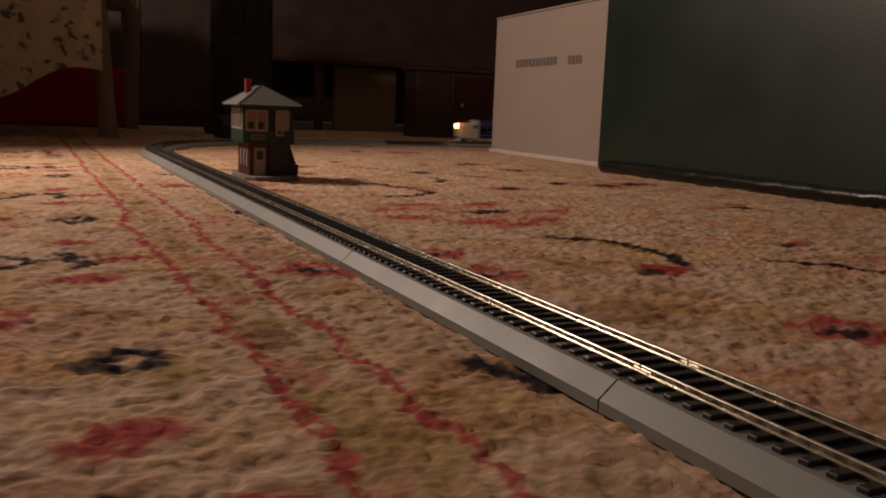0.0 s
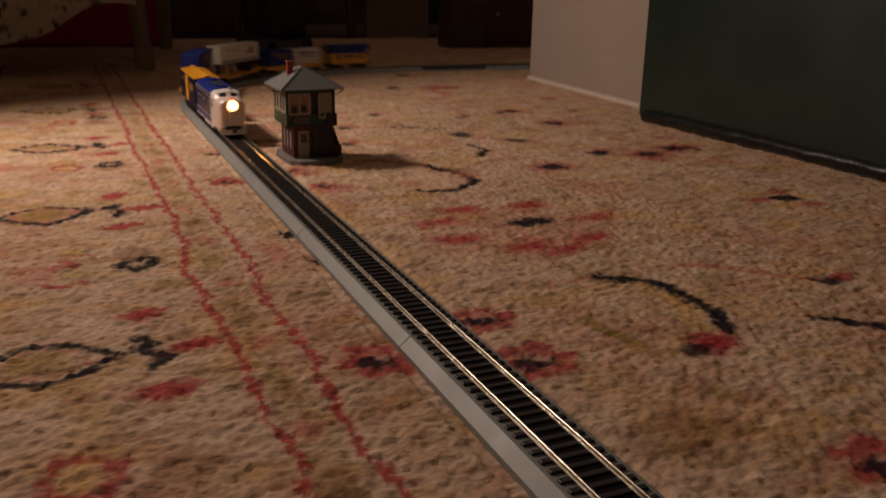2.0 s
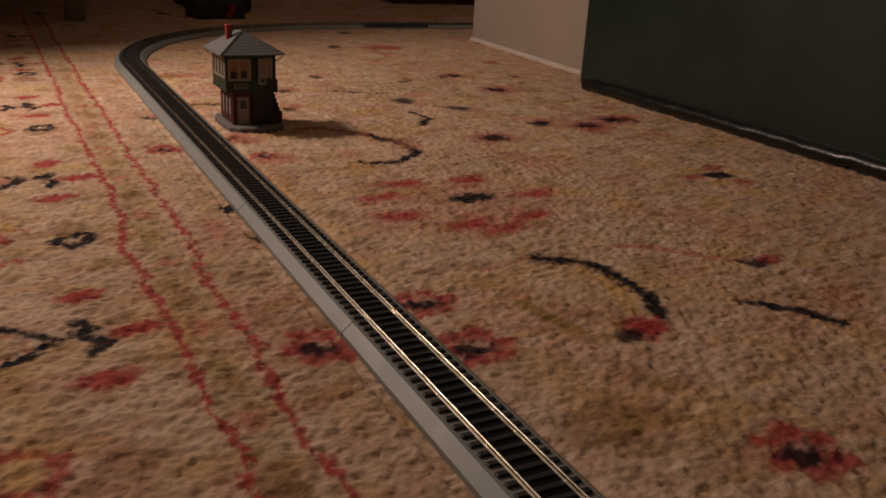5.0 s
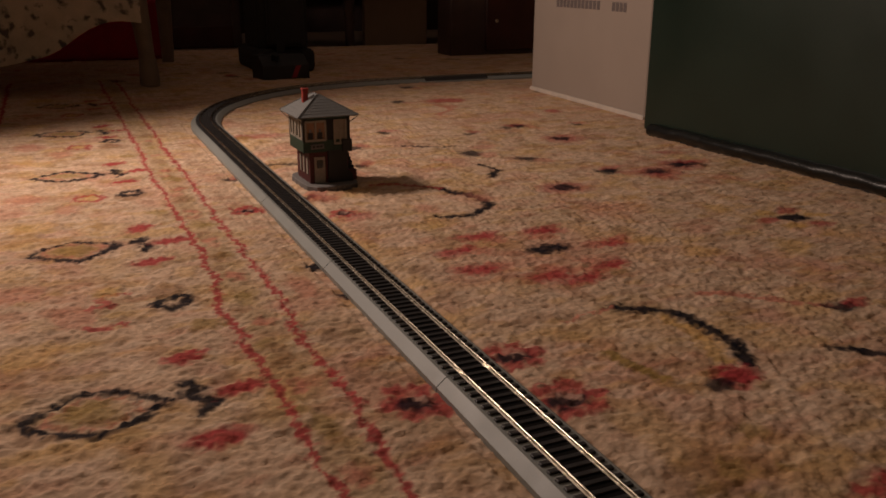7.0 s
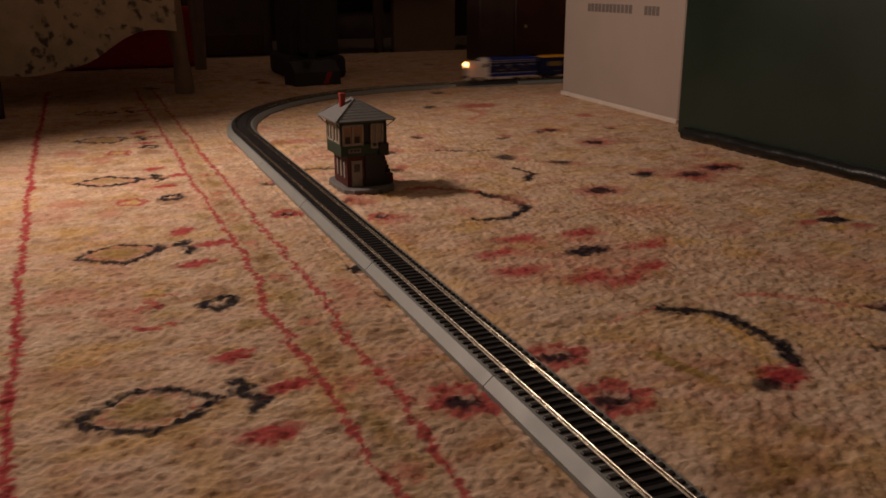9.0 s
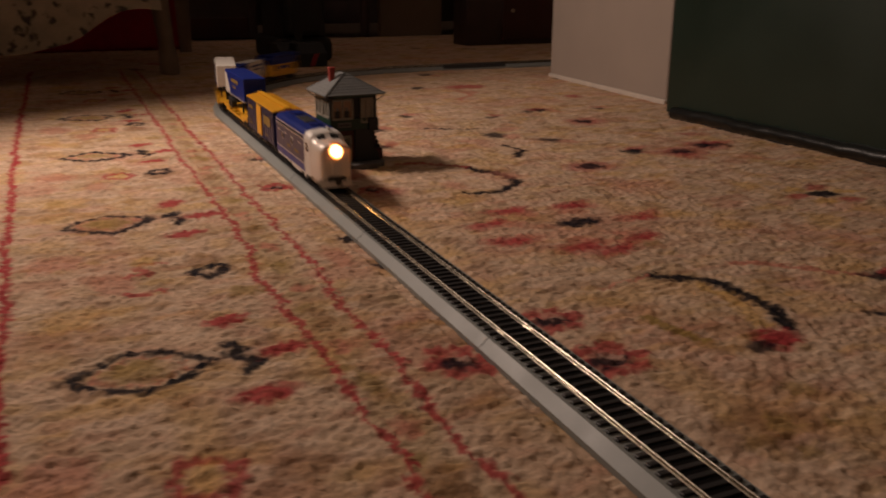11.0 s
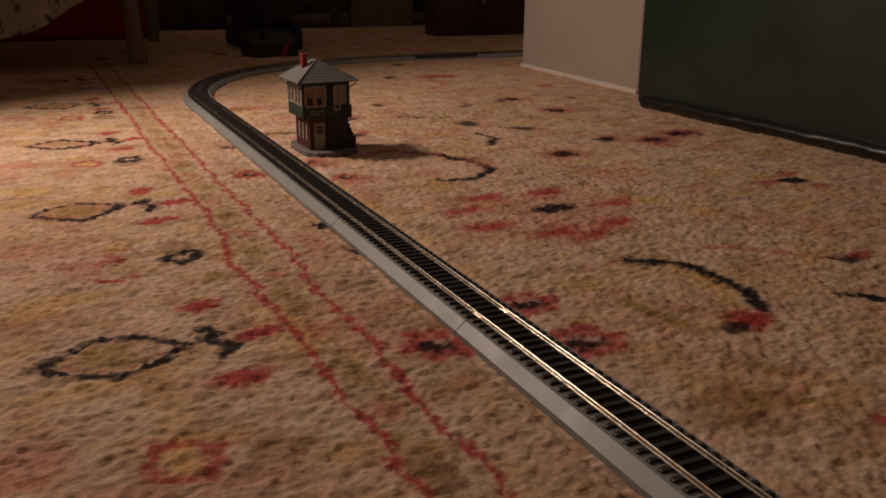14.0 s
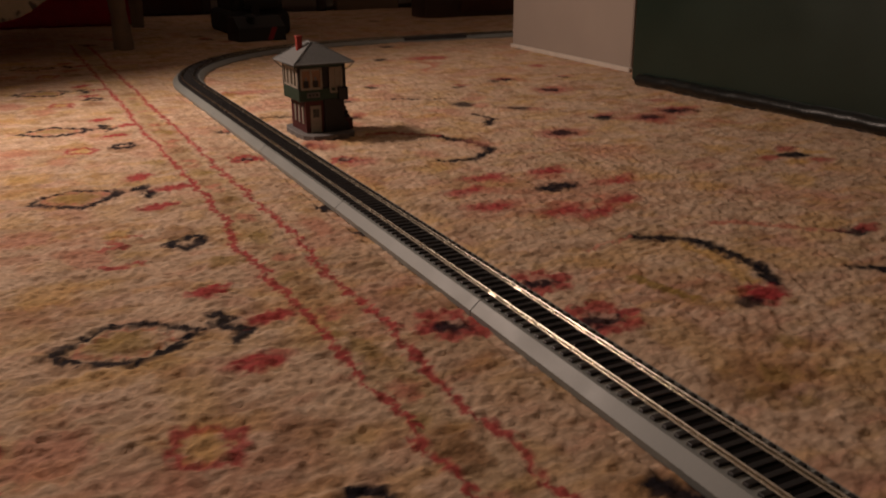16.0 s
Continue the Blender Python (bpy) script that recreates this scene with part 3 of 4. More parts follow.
def lay_track():
    straight, curve = [], []
    s = -YN
    plan = [("S", 6), ("C", 4), ("S", 2), ("C", 4), ("S", 6), ("C", 4), ("S", 2), ("C", 4)]
    for sort, count in plan:
        for _ in range(count):
            run = SEC if sort == "S" else ARC / 4
            x, y, a = on_loop(s + run - 1e-6)        # laid from its far end, so that it bends to its right
            m = pose(x, y, 0, 0, 0, math.degrees(a) + 90)
            store = straight if sort == "S" else curve
            if not store:
                store.append(track_section("track_section", run, 0 if sort == "S" else R))
                store[0].matrix_basis = m
            else:
                copy_thing(store[0], m)
            s += run


lay_track()


# Black plates that darken one stretch of the far track.
def dark_track_plates():
    base = thing("dark_track_plates", "black plates set over the far rails", "model track", m=pose(X0 + R + 0.13, YN + R, 0))
    part("centre_plate", box(-0.078, 0.078, -0.0062, 0.0062, 0.0082, 0.0099, 0.0006), TIE, base)
    for sy in (-1, 1):
        ring = [(sy * 0.0105, 0.0068), (sy * 0.0105, 0.0102), (sy * 0.0135, 0.0102), (sy * 0.0225, 0.0022), (sy * 0.02, 0.0022)]
        part("side_ramp", loft([[(x, y, z) for y, z in ring] for x in (-0.078, 0.078)]), TIE, base)


dark_track_plates()


# ---- rolling stock: each built along +x (front), standing on rails at z = RT ----
RT = 0.0106


def lettering(name, rows, material, parent, y, side):
    """Plain bars for lettering that cannot be read."""
    for x0, x1, z0, z1 in rows:
        part(name, box(x0, x1, y if side > 0 else y - 0.00025, y + 0.00025 if side > 0 else y, z0, z1), material, parent)


def truck(base, x, material=BLACK, wheelbase=0.021):
    t = part("truck", box(x - 0.016, x + 0.016, -0.006, 0.006, RT + 0.004, RT + 0.008, 0.001), material, base)
    for sy in (-1, 1):
        y = sy * 0.0115
        bm = box(x - 0.0165, x + 0.0165, y - 0.001, y + 0.001, RT + 0.0045, RT + 0.007, 0.0006)
        for dx in (-wheelbase / 2, wheelbase / 2):
            box(x + dx - 0.0025, x + dx + 0.0025, y - 0.0014, y + 0.0014, RT + 0.0025, RT + 0.0075, 0.0006, bm=bm)
        box(x - 0.004, x + 0.004, y - 0.0014, y + 0.0014, RT + 0.001, RT + 0.006, 0.0006, bm=bm)
        part("side_frame", bm, material, t)
    for dx in (-wheelbase / 2, wheelbase / 2):
        bm = bmesh.new()
        for sy in (-1, 1):
            rod((x + dx, sy * 0.0074, RT + 0.0054), (x + dx, sy * 0.0098, RT + 0.0054), 0.0054, 18, bm=bm)
            rod((x + dx, sy * 0.0068, RT + 0.0054), (x + dx, sy * 0.0075, RT + 0.0054), 0.0061, 18, bm=bm)
        rod((x + dx, -0.009, RT + 0.0054), (x + dx, 0.009, RT + 0.0054), 0.0012, 8, bm=bm)
        part("wheel_set", bm, WHEEL, t)


def coupler(base, x, d):
    bm = box(min(x, x + d * 0.009), max(x, x + d * 0.009), -0.0012, 0.0012, RT + 0.0065, RT + 0.0095, 0.0004)
    box(x + d * 0.006 - 0.0025, x + d * 0.006 + 0.0025, -0.0026, 0.0026, RT + 0.006, RT + 0.0105, 0.0006, bm=bm)
    part("coupler", bm, BLACK, base)


def shell_ring(x, half, z0, z1, shoulder, crown=0.0, n=5, tuck=0.0):
    """A car-body cross-section with rounded roof shoulders."""
    pts = [(x, -half + tuck, z0), (x, -half, z0 + (z1 - z0) * 0.3)]
    for k in range(n + 1):
        a = math.pi - k * math.pi / 2 / n
        pts.append((x, -half + shoulder + shoulder * math.cos(a), z1 - crown - shoulder + shoulder * math.sin(a)))
    pts.append((x, 0, z1))
    return pts + [(x, -p[1], p[2]) for p in pts[-2::-1]]


def locomotive():
    base = thing("locomotive", "blue and silver streamlined model diesel locomotive, headlight on", "locomotive", "model train")
    H, Z0, Z1 = 0.0178, RT + 0.009, RT + 0.0515
    bm = loft([shell_ring(x, H, Z0, Z1, 0.007, 0.0012) for x in (-0.086, -0.0845, 0.036)])
    part("body", bm, BLUE, base, "dark blue body shell", False)
    bm = loft([shell_ring(x, h, Z0, z, 0.0075, 0.0012) for x, h, z in ((0.0361, H, Z1), (0.045, H, Z1), (0.0545, H - 0.0002, Z1 - 0.0016))])
    part("cab", bm, SILVER, base, "silver painted cab", False)
    # windscreen slope and rounded bulldog nose
    rings = []
    for x, h, z, sh in ((0.0546, H - 0.0002, Z1 - 0.0016, 0.0075), (0.0575, H - 0.0006, Z1 - 0.0045, 0.008), (0.061, H - 0.001, RT + 0.0455, 0.0085)):
        rings.append(shell_ring(x, h, Z0, z, sh, 0.001))
    for k in range(1, 9):
        a = k / 8 * math.pi / 2
        blunt = math.cos(a) ** 0.55 if k < 8 else 0.0
        rings.append(shell_ring(0.063 + 0.0225 * math.sin(a), (H - 0.001) * (0.6 + 0.4 * blunt), Z0 + 0.003 * (1 - blunt), RT + 0.0448 - 0.003 * (1 - math.cos(a)) ** 1.6, 0.0085 * (0.75 + 0.25 * blunt), 0.001 * math.cos(a)))
    part("nose", loft(rings), THIN, base, "rounded silver nose lit from inside", True)
    bm = bmesh.new()
    bmesh.ops.create_icosphere(bm, subdivisions=2, radius=0.003, matrix=Matrix.Translation((0.077, 0, RT + 0.0365)))
    part("bulb", bm, BULB, base, "glowing bulb inside the nose")
    for sy in (-1, 1):
        part("windscreen", loft([[(0.0548, sy * 0.003, Z1 - 0.0028), (0.0548, sy * 0.0105, Z1 - 0.0045), (0.0604, sy * 0.0105, RT + 0.0423), (0.0604, sy * 0.003, RT + 0.0443)],
                                 [(0.0566, sy * 0.003, Z1 - 0.0022), (0.0566, sy * 0.0105, Z1 - 0.0039), (0.0622, sy * 0.0105, RT + 0.0429), (0.0622, sy * 0.003, RT + 0.0449)]]), PANE, base)
        part("side_window", box(0.042, 0.0505, sy * (H - 0.0002) - 0.0004, sy * (H - 0.0002) + 0.0006, RT + 0.031, RT + 0.0395, 0.0002), PANE, base)
        # Thin sheet that makes the side a darker navy than the roof.
        part("dark_side", box(-0.084, 0.0358, sy * H - 0.0001, sy * H + 0.0002, RT + 0.0175, RT + 0.0404), NAVYBLUE, base, "thin dark navy sheet over the side")
        for k in range(4):
            x = -0.078 + k * 0.03
            part("louvre", box(x, x + 0.011, sy * H - 0.0002, sy * H + 0.0005, RT + 0.034, RT + 0.0352), STRIPE, base)
        part("skirt", box(-0.083, 0.052, sy * 0.0172 - 0.0006, sy * 0.0172 + 0.0006, RT + 0.0072, RT + 0.0094, 0.0003), SILVER, base, "silver skirt")
        part("cab_door", box(0.0365, 0.0405, sy * H - 0.0004, sy * H + 0.0004, RT + 0.012, RT + 0.039, 0.0002), SILVER, base)
        for z in (RT + 0.0445, RT + 0.0405, RT + 0.0165):
            part("stripe", box(-0.0855, 0.036, sy * H - 0.0003, sy * H + 0.0004, z, z + 0.0009), STRIPE, base, "thin silver stripe")
        for x in (-0.055, -0.015):
            w = part("porthole", rod((x, sy * (H - 0.0005), RT + 0.031), (x, sy * (H + 0.0006), RT + 0.031), 0.0038, 20), STRIPE, base)
            part("pane", rod((x, sy * H, RT + 0.031), (x, sy * (H + 0.0009), RT + 0.031), 0.003, 20), PANE, w)
        for k in range(5):
            part("grille", box(-0.075 + k * 0.022, -0.056 + k * 0.022, sy * H - 0.0003, sy * H + 0.0005, RT + 0.0415, RT + 0.0438), BLACK, base)
        lettering("lettering", ((-0.035, -0.022, RT + 0.0225, RT + 0.0250), (-0.005, 0.014, RT + 0.0225, RT + 0.0250)), PRINT, base, sy * (H + 0.0001), sy)
        part("fuel_tank", box(-0.022, 0.014, sy * 0.0155 - 0.0015, sy * 0.0155 + 0.0015, RT + 0.003, RT + 0.0092, 0.001), SILVER, base)
        part("step", box(0.03, 0.037, sy * 0.0165 - 0.001, sy * 0.0165 + 0.001, RT + 0.003, RT + 0.009, 0.0004), SILVER, base)
    part("headlight", rod((0.0845, 0, RT + 0.037), (0.0872, 0, RT + 0.037), 0.0056, 24), LENS, base, "glowing round headlight")
    # Wide translucent ring added as the headlight's bloom.
    part("headlight_halo", rod((0.081, 0, RT + 0.0365), (0.0864, 0, RT + 0.037), 0.0094, 24, 0.0066), HALO, base)
    part("nose_door", box(0.0835, 0.0866, -0.0042, 0.0042, RT + 0.014, RT + 0.028, 0.0006), THIN, base)
    # Black block painting the shade in the gap above the pilot.
    part("nose_gap_shade", box(0.076, 0.0862, -0.0085, 0.0085, RT + 0.0085, RT + 0.0128, 0.0006), BLACK, base)
    for sy in (-1, 1):
        part("grab_iron", rod((0.0838, sy * 0.0075, RT + 0.016), (0.0838, sy * 0.0075, RT + 0.03), 0.0004, 6), WHEEL, base)
    for sy in (-1, 1):
        part("number_board", box(0.058, 0.064, sy * 0.0155 - 0.001, sy * 0.0155 + 0.0012, RT + 0.0335, RT + 0.0365, 0.0004), BLACK, base)
    part("pilot", loft([[(0.0835, y, RT + 0.0025 + abs(y) * 0.05) for y in (-0.015, 0, 0.015)] + [(0.0835, y, RT + 0.0095) for y in (0.015, 0, -0.015)],
                        [(0.0875 - abs(y) * 0.25, y, RT + 0.0025) for y in (-0.014, 0, 0.014)] + [(0.0868 - abs(y) * 0.25, y, RT + 0.0095) for y in (0.014, 0, -0.014)]]), SILVER, base)
    part("roof_hatch", box(-0.04, 0.0, -0.006, 0.006, Z1 - 0.0006, Z1 + 0.0006, 0.0003), BLACK, base, "grey roof panel")
    for x in (-0.07, -0.058, 0.017):
        part("roof_fan", rod((x, 0, Z1 - 0.0008), (x, 0, Z1 + 0.0014), 0.0068, 20), BLUE, base)
    part("horn", rod((0.04, 0.004, Z1 + 0.0014), (0.049, 0.004, Z1 + 0.0014), 0.0005, 8, 0.0014), SILVER, base)
    part("underframe", box(-0.083, 0.081, -0.012, 0.012, RT + 0.0065, RT + 0.0095), BLACK, base)
    for x in (-0.056, 0.052):
        truck(base, x, SILVER, 0.026)
    coupler(base, -0.084, -1)
    coupler(base, 0.086, 1)
    return base


def boxcar():
    base = thing("boxcar", "blue model boxcar with yellow roof and yellow sliding doors", "boxcar", "model train")
    L, H, Z0, Z1 = 0.0755, 0.0172, RT + 0.009, RT + 0.0475
    part("body", box(-L, L, -H, H, Z0, Z1, 0.0006), NAVYBLUE, base, "dark blue ribbed body")
    bm = loft([[(x, -H - 0.0006, Z1), (x, -H - 0.0006, Z1 + 0.0008), (x, 0, Z1 + 0.0034), (x, H + 0.0006, Z1 + 0.0008), (x, H + 0.0006, Z1)] for x in (-L - 0.0006, L + 0.0006)])
    part("roof", bm, YELLOW, base, "yellow ribbed roof")
    for k in range(13):
        x = -L + 0.006 + k * (2 * L - 0.012) / 12
        part("roof_rib", loft([[(x + d, -H, Z1 + 0.0010), (x + d, -H, Z1 + 0.0013), (x + d, 0, Z1 + 0.0039), (x + d, H, Z1 + 0.0013), (x + d, H, Z1 + 0.0010)] for d in (-0.0005, 0.0005)]), YELLOW, base)
    part("roof_walk", box(-L - 0.002, L + 0.002, -0.0032, 0.0032, Z1 + 0.0038, Z1 + 0.0047), YELLOW, base)
    for sy in (-1, 1):
        d = part("door", box(-0.0125, 0.0125, sy * (H + 0.0006) - 0.0006, sy * (H + 0.0006) + 0.0006, Z0 + 0.002, Z1 - 0.002, 0.0003), YELLOW, base, "yellow corrugated door")
        for k in range(11):
            z = Z0 + 0.0045 + k * 0.0031
            part("door_rib", rod((-0.0115, sy * (H + 0.0012), z), (0.0115, sy * (H + 0.0012), z), 0.0005, 6), YELLOW, d)
        part("door_rail", box(-0.014, 0.036, sy * (H + 0.0008) - 0.0006, sy * (H + 0.0008) + 0.0006, Z0 + 0.0006, Z0 + 0.0018), NAVYBLUE, base)
        for k in range(13):
            x = -L + 0.004 + k * (2 * L - 0.008) / 12
            if abs(x) > 0.016:
                part("side_rib", box(x - 0.0004, x + 0.0004, sy * H - 0.0004, sy * H + 0.0005, Z0 + 0.001, Z1 - 0.001), NAVYBLUE, base)
        lettering("lettering", ((-0.062, -0.034, RT + 0.036, RT + 0.0395), (0.026, 0.062, RT + 0.028, RT + 0.0385), (-0.06, -0.042, RT + 0.017, RT + 0.0184), (-0.06, -0.046, RT + 0.0205, RT + 0.0219), (0.03, 0.046, RT + 0.016, RT + 0.0174)), PRINT, base, sy * (H + 0.0006), sy)
        for k in range(5):
            part("rung", box(sy * (L - 0.009), sy * (L - 0.002), sy * (H + 0.0012) - 0.0003, sy * (H + 0.0012) + 0.0003, Z0 + 0.004 + 0.006 * k, Z0 + 0.0046 + 0.006 * k), NAVYBLUE, base) if sy < 0 else part("rung", box(L - 0.009, L - 0.002, H + 0.0009, H + 0.0015, Z0 + 0.004 + 0.006 * k, Z0 + 0.0046 + 0.006 * k), NAVYBLUE, base)
    for sx in (-1, 1):
        for k in range(6):
            part("end_rib", box(sx * L - 0.0006, sx * L + 0.0006, -H + 0.002, H - 0.002, Z0 + 0.005 + 0.006 * k, Z0 + 0.0065 + 0.006 * k, 0.0003), NAVYBLUE, base)
    part("underframe", box(-L + 0.004, L - 0.004, -0.005, 0.005, RT + 0.006, Z0), BLACK, base)
    for x in (-0.053, 0.053):
        truck(base, x)
    coupler(base, -L, -1)
    coupler(base, L, 1)
    return base


def trailer_flat():
    base = thing("flat_car", "yellow model intermodal flat car with skeletal deck", "flat car", "model train")
    L = 0.086
    part("spine", box(-L, L, -0.006, 0.006, RT + 0.0085, RT + 0.0135, 0.0008), YELLOW, base)
    for sx in (-1, 1):
        part("platform", box(sx * 0.064 - 0.021, sx * 0.064 + 0.021, -0.0165, 0.0165, RT + 0.011, RT + 0.0138, 0.0008), YELLOW, base)
        part("bolster", box(sx * 0.055 - 0.007, sx * 0.055 + 0.007, -0.0168, 0.0168, RT + 0.009, RT + 0.0125, 0.0008), YELLOW, base)
        for sy in (-1, 1):
            part("wheel_guide", box(sx * 0.064 - 0.02, sx * 0.064 + 0.02, sy * 0.0158 - 0.0008, sy * 0.0158 + 0.0008, RT + 0.0136, RT + 0.0165, 0.0004), YELLOW, base)
    for x in (-0.028, 0.0, 0.028):
        part("cross_arm", loft([[(x - 0.006, y, z) for y, z in ((-0.0165, RT + 0.0095), (-0.0165, RT + 0.0118), (0.0165, RT + 0.0118), (0.0165, RT + 0.0095))], [(x + 0.006, y, z) for y, z in ((-0.0165, RT + 0.0095), (-0.0165, RT + 0.0118), (0.0165, RT + 0.0118), (0.0165, RT + 0.0095))]]), YELLOW, base)
    for sy in (-1, 1):
        part("side_sill", box(-L + 0.02, L - 0.02, sy * 0.0162 - 0.0007, sy * 0.0162 + 0.0007, RT + 0.0085, RT + 0.0108, 0.0003), YELLOW, base)
    part("hitch", loft([[(0.052, -0.003, RT + 0.0138), (0.062, -0.003, RT + 0.0138), (0.0585, -0.003, RT + 0.0302), (0.0555, -0.003, RT + 0.0302)], [(0.052, 0.003, RT + 0.0138), (0.062, 0.003, RT + 0.0138), (0.0585, 0.003, RT + 0.0302), (0.0555, 0.003, RT + 0.0302)]]), BLACK, base)
    for x in (-0.062, 0.062):
        truck(base, x)
    coupler(base, -L, -1)
    coupler(base, L, 1)
    return base


def trailer(paint, mark, label, L=0.0695):
    base = thing("semi_trailer", label, "trailer", "model train")
    H, Z0, Z1 = 0.0146, RT + 0.0335, RT + 0.0648
    part("body", box(-L, L, -H, H, Z0, Z1, 0.0012, 2), paint, base)
    part("floor_rail", box(-L - 0.0002, L + 0.0002, -H - 0.0003, H + 0.0003, Z0 - 0.0004, Z0 + 0.0014), STRIPE, base)
    part("top_rail", box(-L + 0.002, L - 0.002, -H - 0.0003, H + 0.0003, Z1 - 0.0034, Z1 - 0.0024), paint, base)
    for sy in (-1, 1):
        lettering("lettering", ((-0.022, 0.03, RT + 0.0525, RT + 0.0572), (-0.012, 0.01, RT + 0.0445, RT + 0.0475)) if mark is PRINT else ((0.003 - L, L - 0.003, RT + 0.0355, RT + 0.0378), (-0.047, -0.036, RT + 0.046, RT + 0.0575), (-0.034, -0.022, RT + 0.048, RT + 0.051), (0.002, 0.046, RT + 0.0545, RT + 0.0553)), mark, base, sy * (H + 0.0001), sy)
        if mark is PRINT:
            q = ((0.0004 - L, Z1 - 0.0036), (0.0125 - L, Z1 - 0.0036), (0.0375 - L, Z0 + 0.0018), (0.0004 - L, Z0 + 0.0018))
            part("corner_panel", loft([[(x, sy * (H - 0.0004), z) for x, z in q], [(x, sy * (H + 0.0002), z) for x, z in q]]), WHITE, base, "white slanted panel at the rear")
    for x in (0.0165 - L, 0.0315 - L):
        for sy in (-1, 1):
            w = part("wheel", rod((x, sy * 0.0072, RT + 0.0209), (x, sy * 0.0138, RT + 0.0209), 0.0071, 20), RUBBER, base)
            part("hub", rod((x, sy * 0.0134, RT + 0.0209), (x, sy * 0.0142, RT + 0.0209), 0.0032, 12), WHEEL, w)
    part("bogie", box(0.0085 - L, 0.0385 - L, -0.008, 0.008, RT + 0.021, Z0, 0.0005), BLACK, base)
    part("underframe", box(0.004 - L, L - 0.004, -0.0105, 0.0105, Z0 - 0.0035, Z0, 0.0004), BLACK, base)
    for sy in (-1, 1):
        part("landing_leg", box(0.026, 0.0285, sy * 0.009 - 0.001, sy * 0.009 + 0.001, RT + 0.0138, Z0), BLACK, base)
        part("rear_door", box(-L - 0.0006, -L + 0.0002, min(sy * 0.0006, sy * 0.0135), max(sy * 0.0006, sy * 0.0135), Z0 + 0.002, Z1 - 0.002, 0.0002), paint, base)
    return base


def container_flat():
    base = thing("flat_car", "yellow model container flat car with deep side sills", "flat car", "model train")
    L = 0.081
    part("deck", box(-L, L, -0.0165, 0.0165, RT + 0.0115, RT + 0.0142, 0.0005), YELLOW, base)
    for sy in (-1, 1):
        pts = ((-L, RT + 0.010), (-0.05, RT + 0.0065), (0.05, RT + 0.0065), (L, RT + 0.010), (L, RT + 0.0152), (-L, RT + 0.0152))
        part("side_sill", loft([[(x, sy * 0.0158, z) for x, z in pts], [(x, sy * 0.0172, z) for x, z in pts]]), YELLOW, base, "yellow fish-belly side sill")
    part("centre_sill", box(-L + 0.01, L - 0.01, -0.004, 0.004, RT + 0.007, RT + 0.0116), BLACK, base)
    for x in (-0.06, 0.06):
        truck(base, x)
    coupler(base, -L, -1)
    coupler(base, L, 1)
    return base


def container(paint, mark, label):
    base = thing("shipping_container", label, "container", "model train")
    L, H, Z0, Z1 = 0.0345, 0.014, RT + 0.0142, RT + 0.0445
    part("body", box(-L, L, -H, H, Z0, Z1, 0.0008), paint, base)
    for sx in (-1, 1):
        for sy in (-1, 1):
            part("corner_post", box(sx * (L - 0.0008) - 0.001, sx * (L - 0.0008) + 0.001, sy * (H - 0.0008) - 0.001, sy * (H - 0.0008) + 0.001, Z0, Z1 + 0.0002), paint, base)
    for sy in (-1, 1):
        lettering("lettering", ((-0.024, 0.024, RT + 0.035, RT + 0.0385), (-0.022, 0.014, RT + 0.029, RT + 0.0315)), mark, base, sy * (H + 0.0001), sy)
        for k in range(9):
            x = -L + 0.004 + k * (2 * L - 0.008) / 8
            part("side_rib", box(x - 0.0005, x + 0.0005, sy * H - 0.0003, sy * H + 0.0003, Z0 + 0.001, Z0 + 0.008), paint, base)
    return base


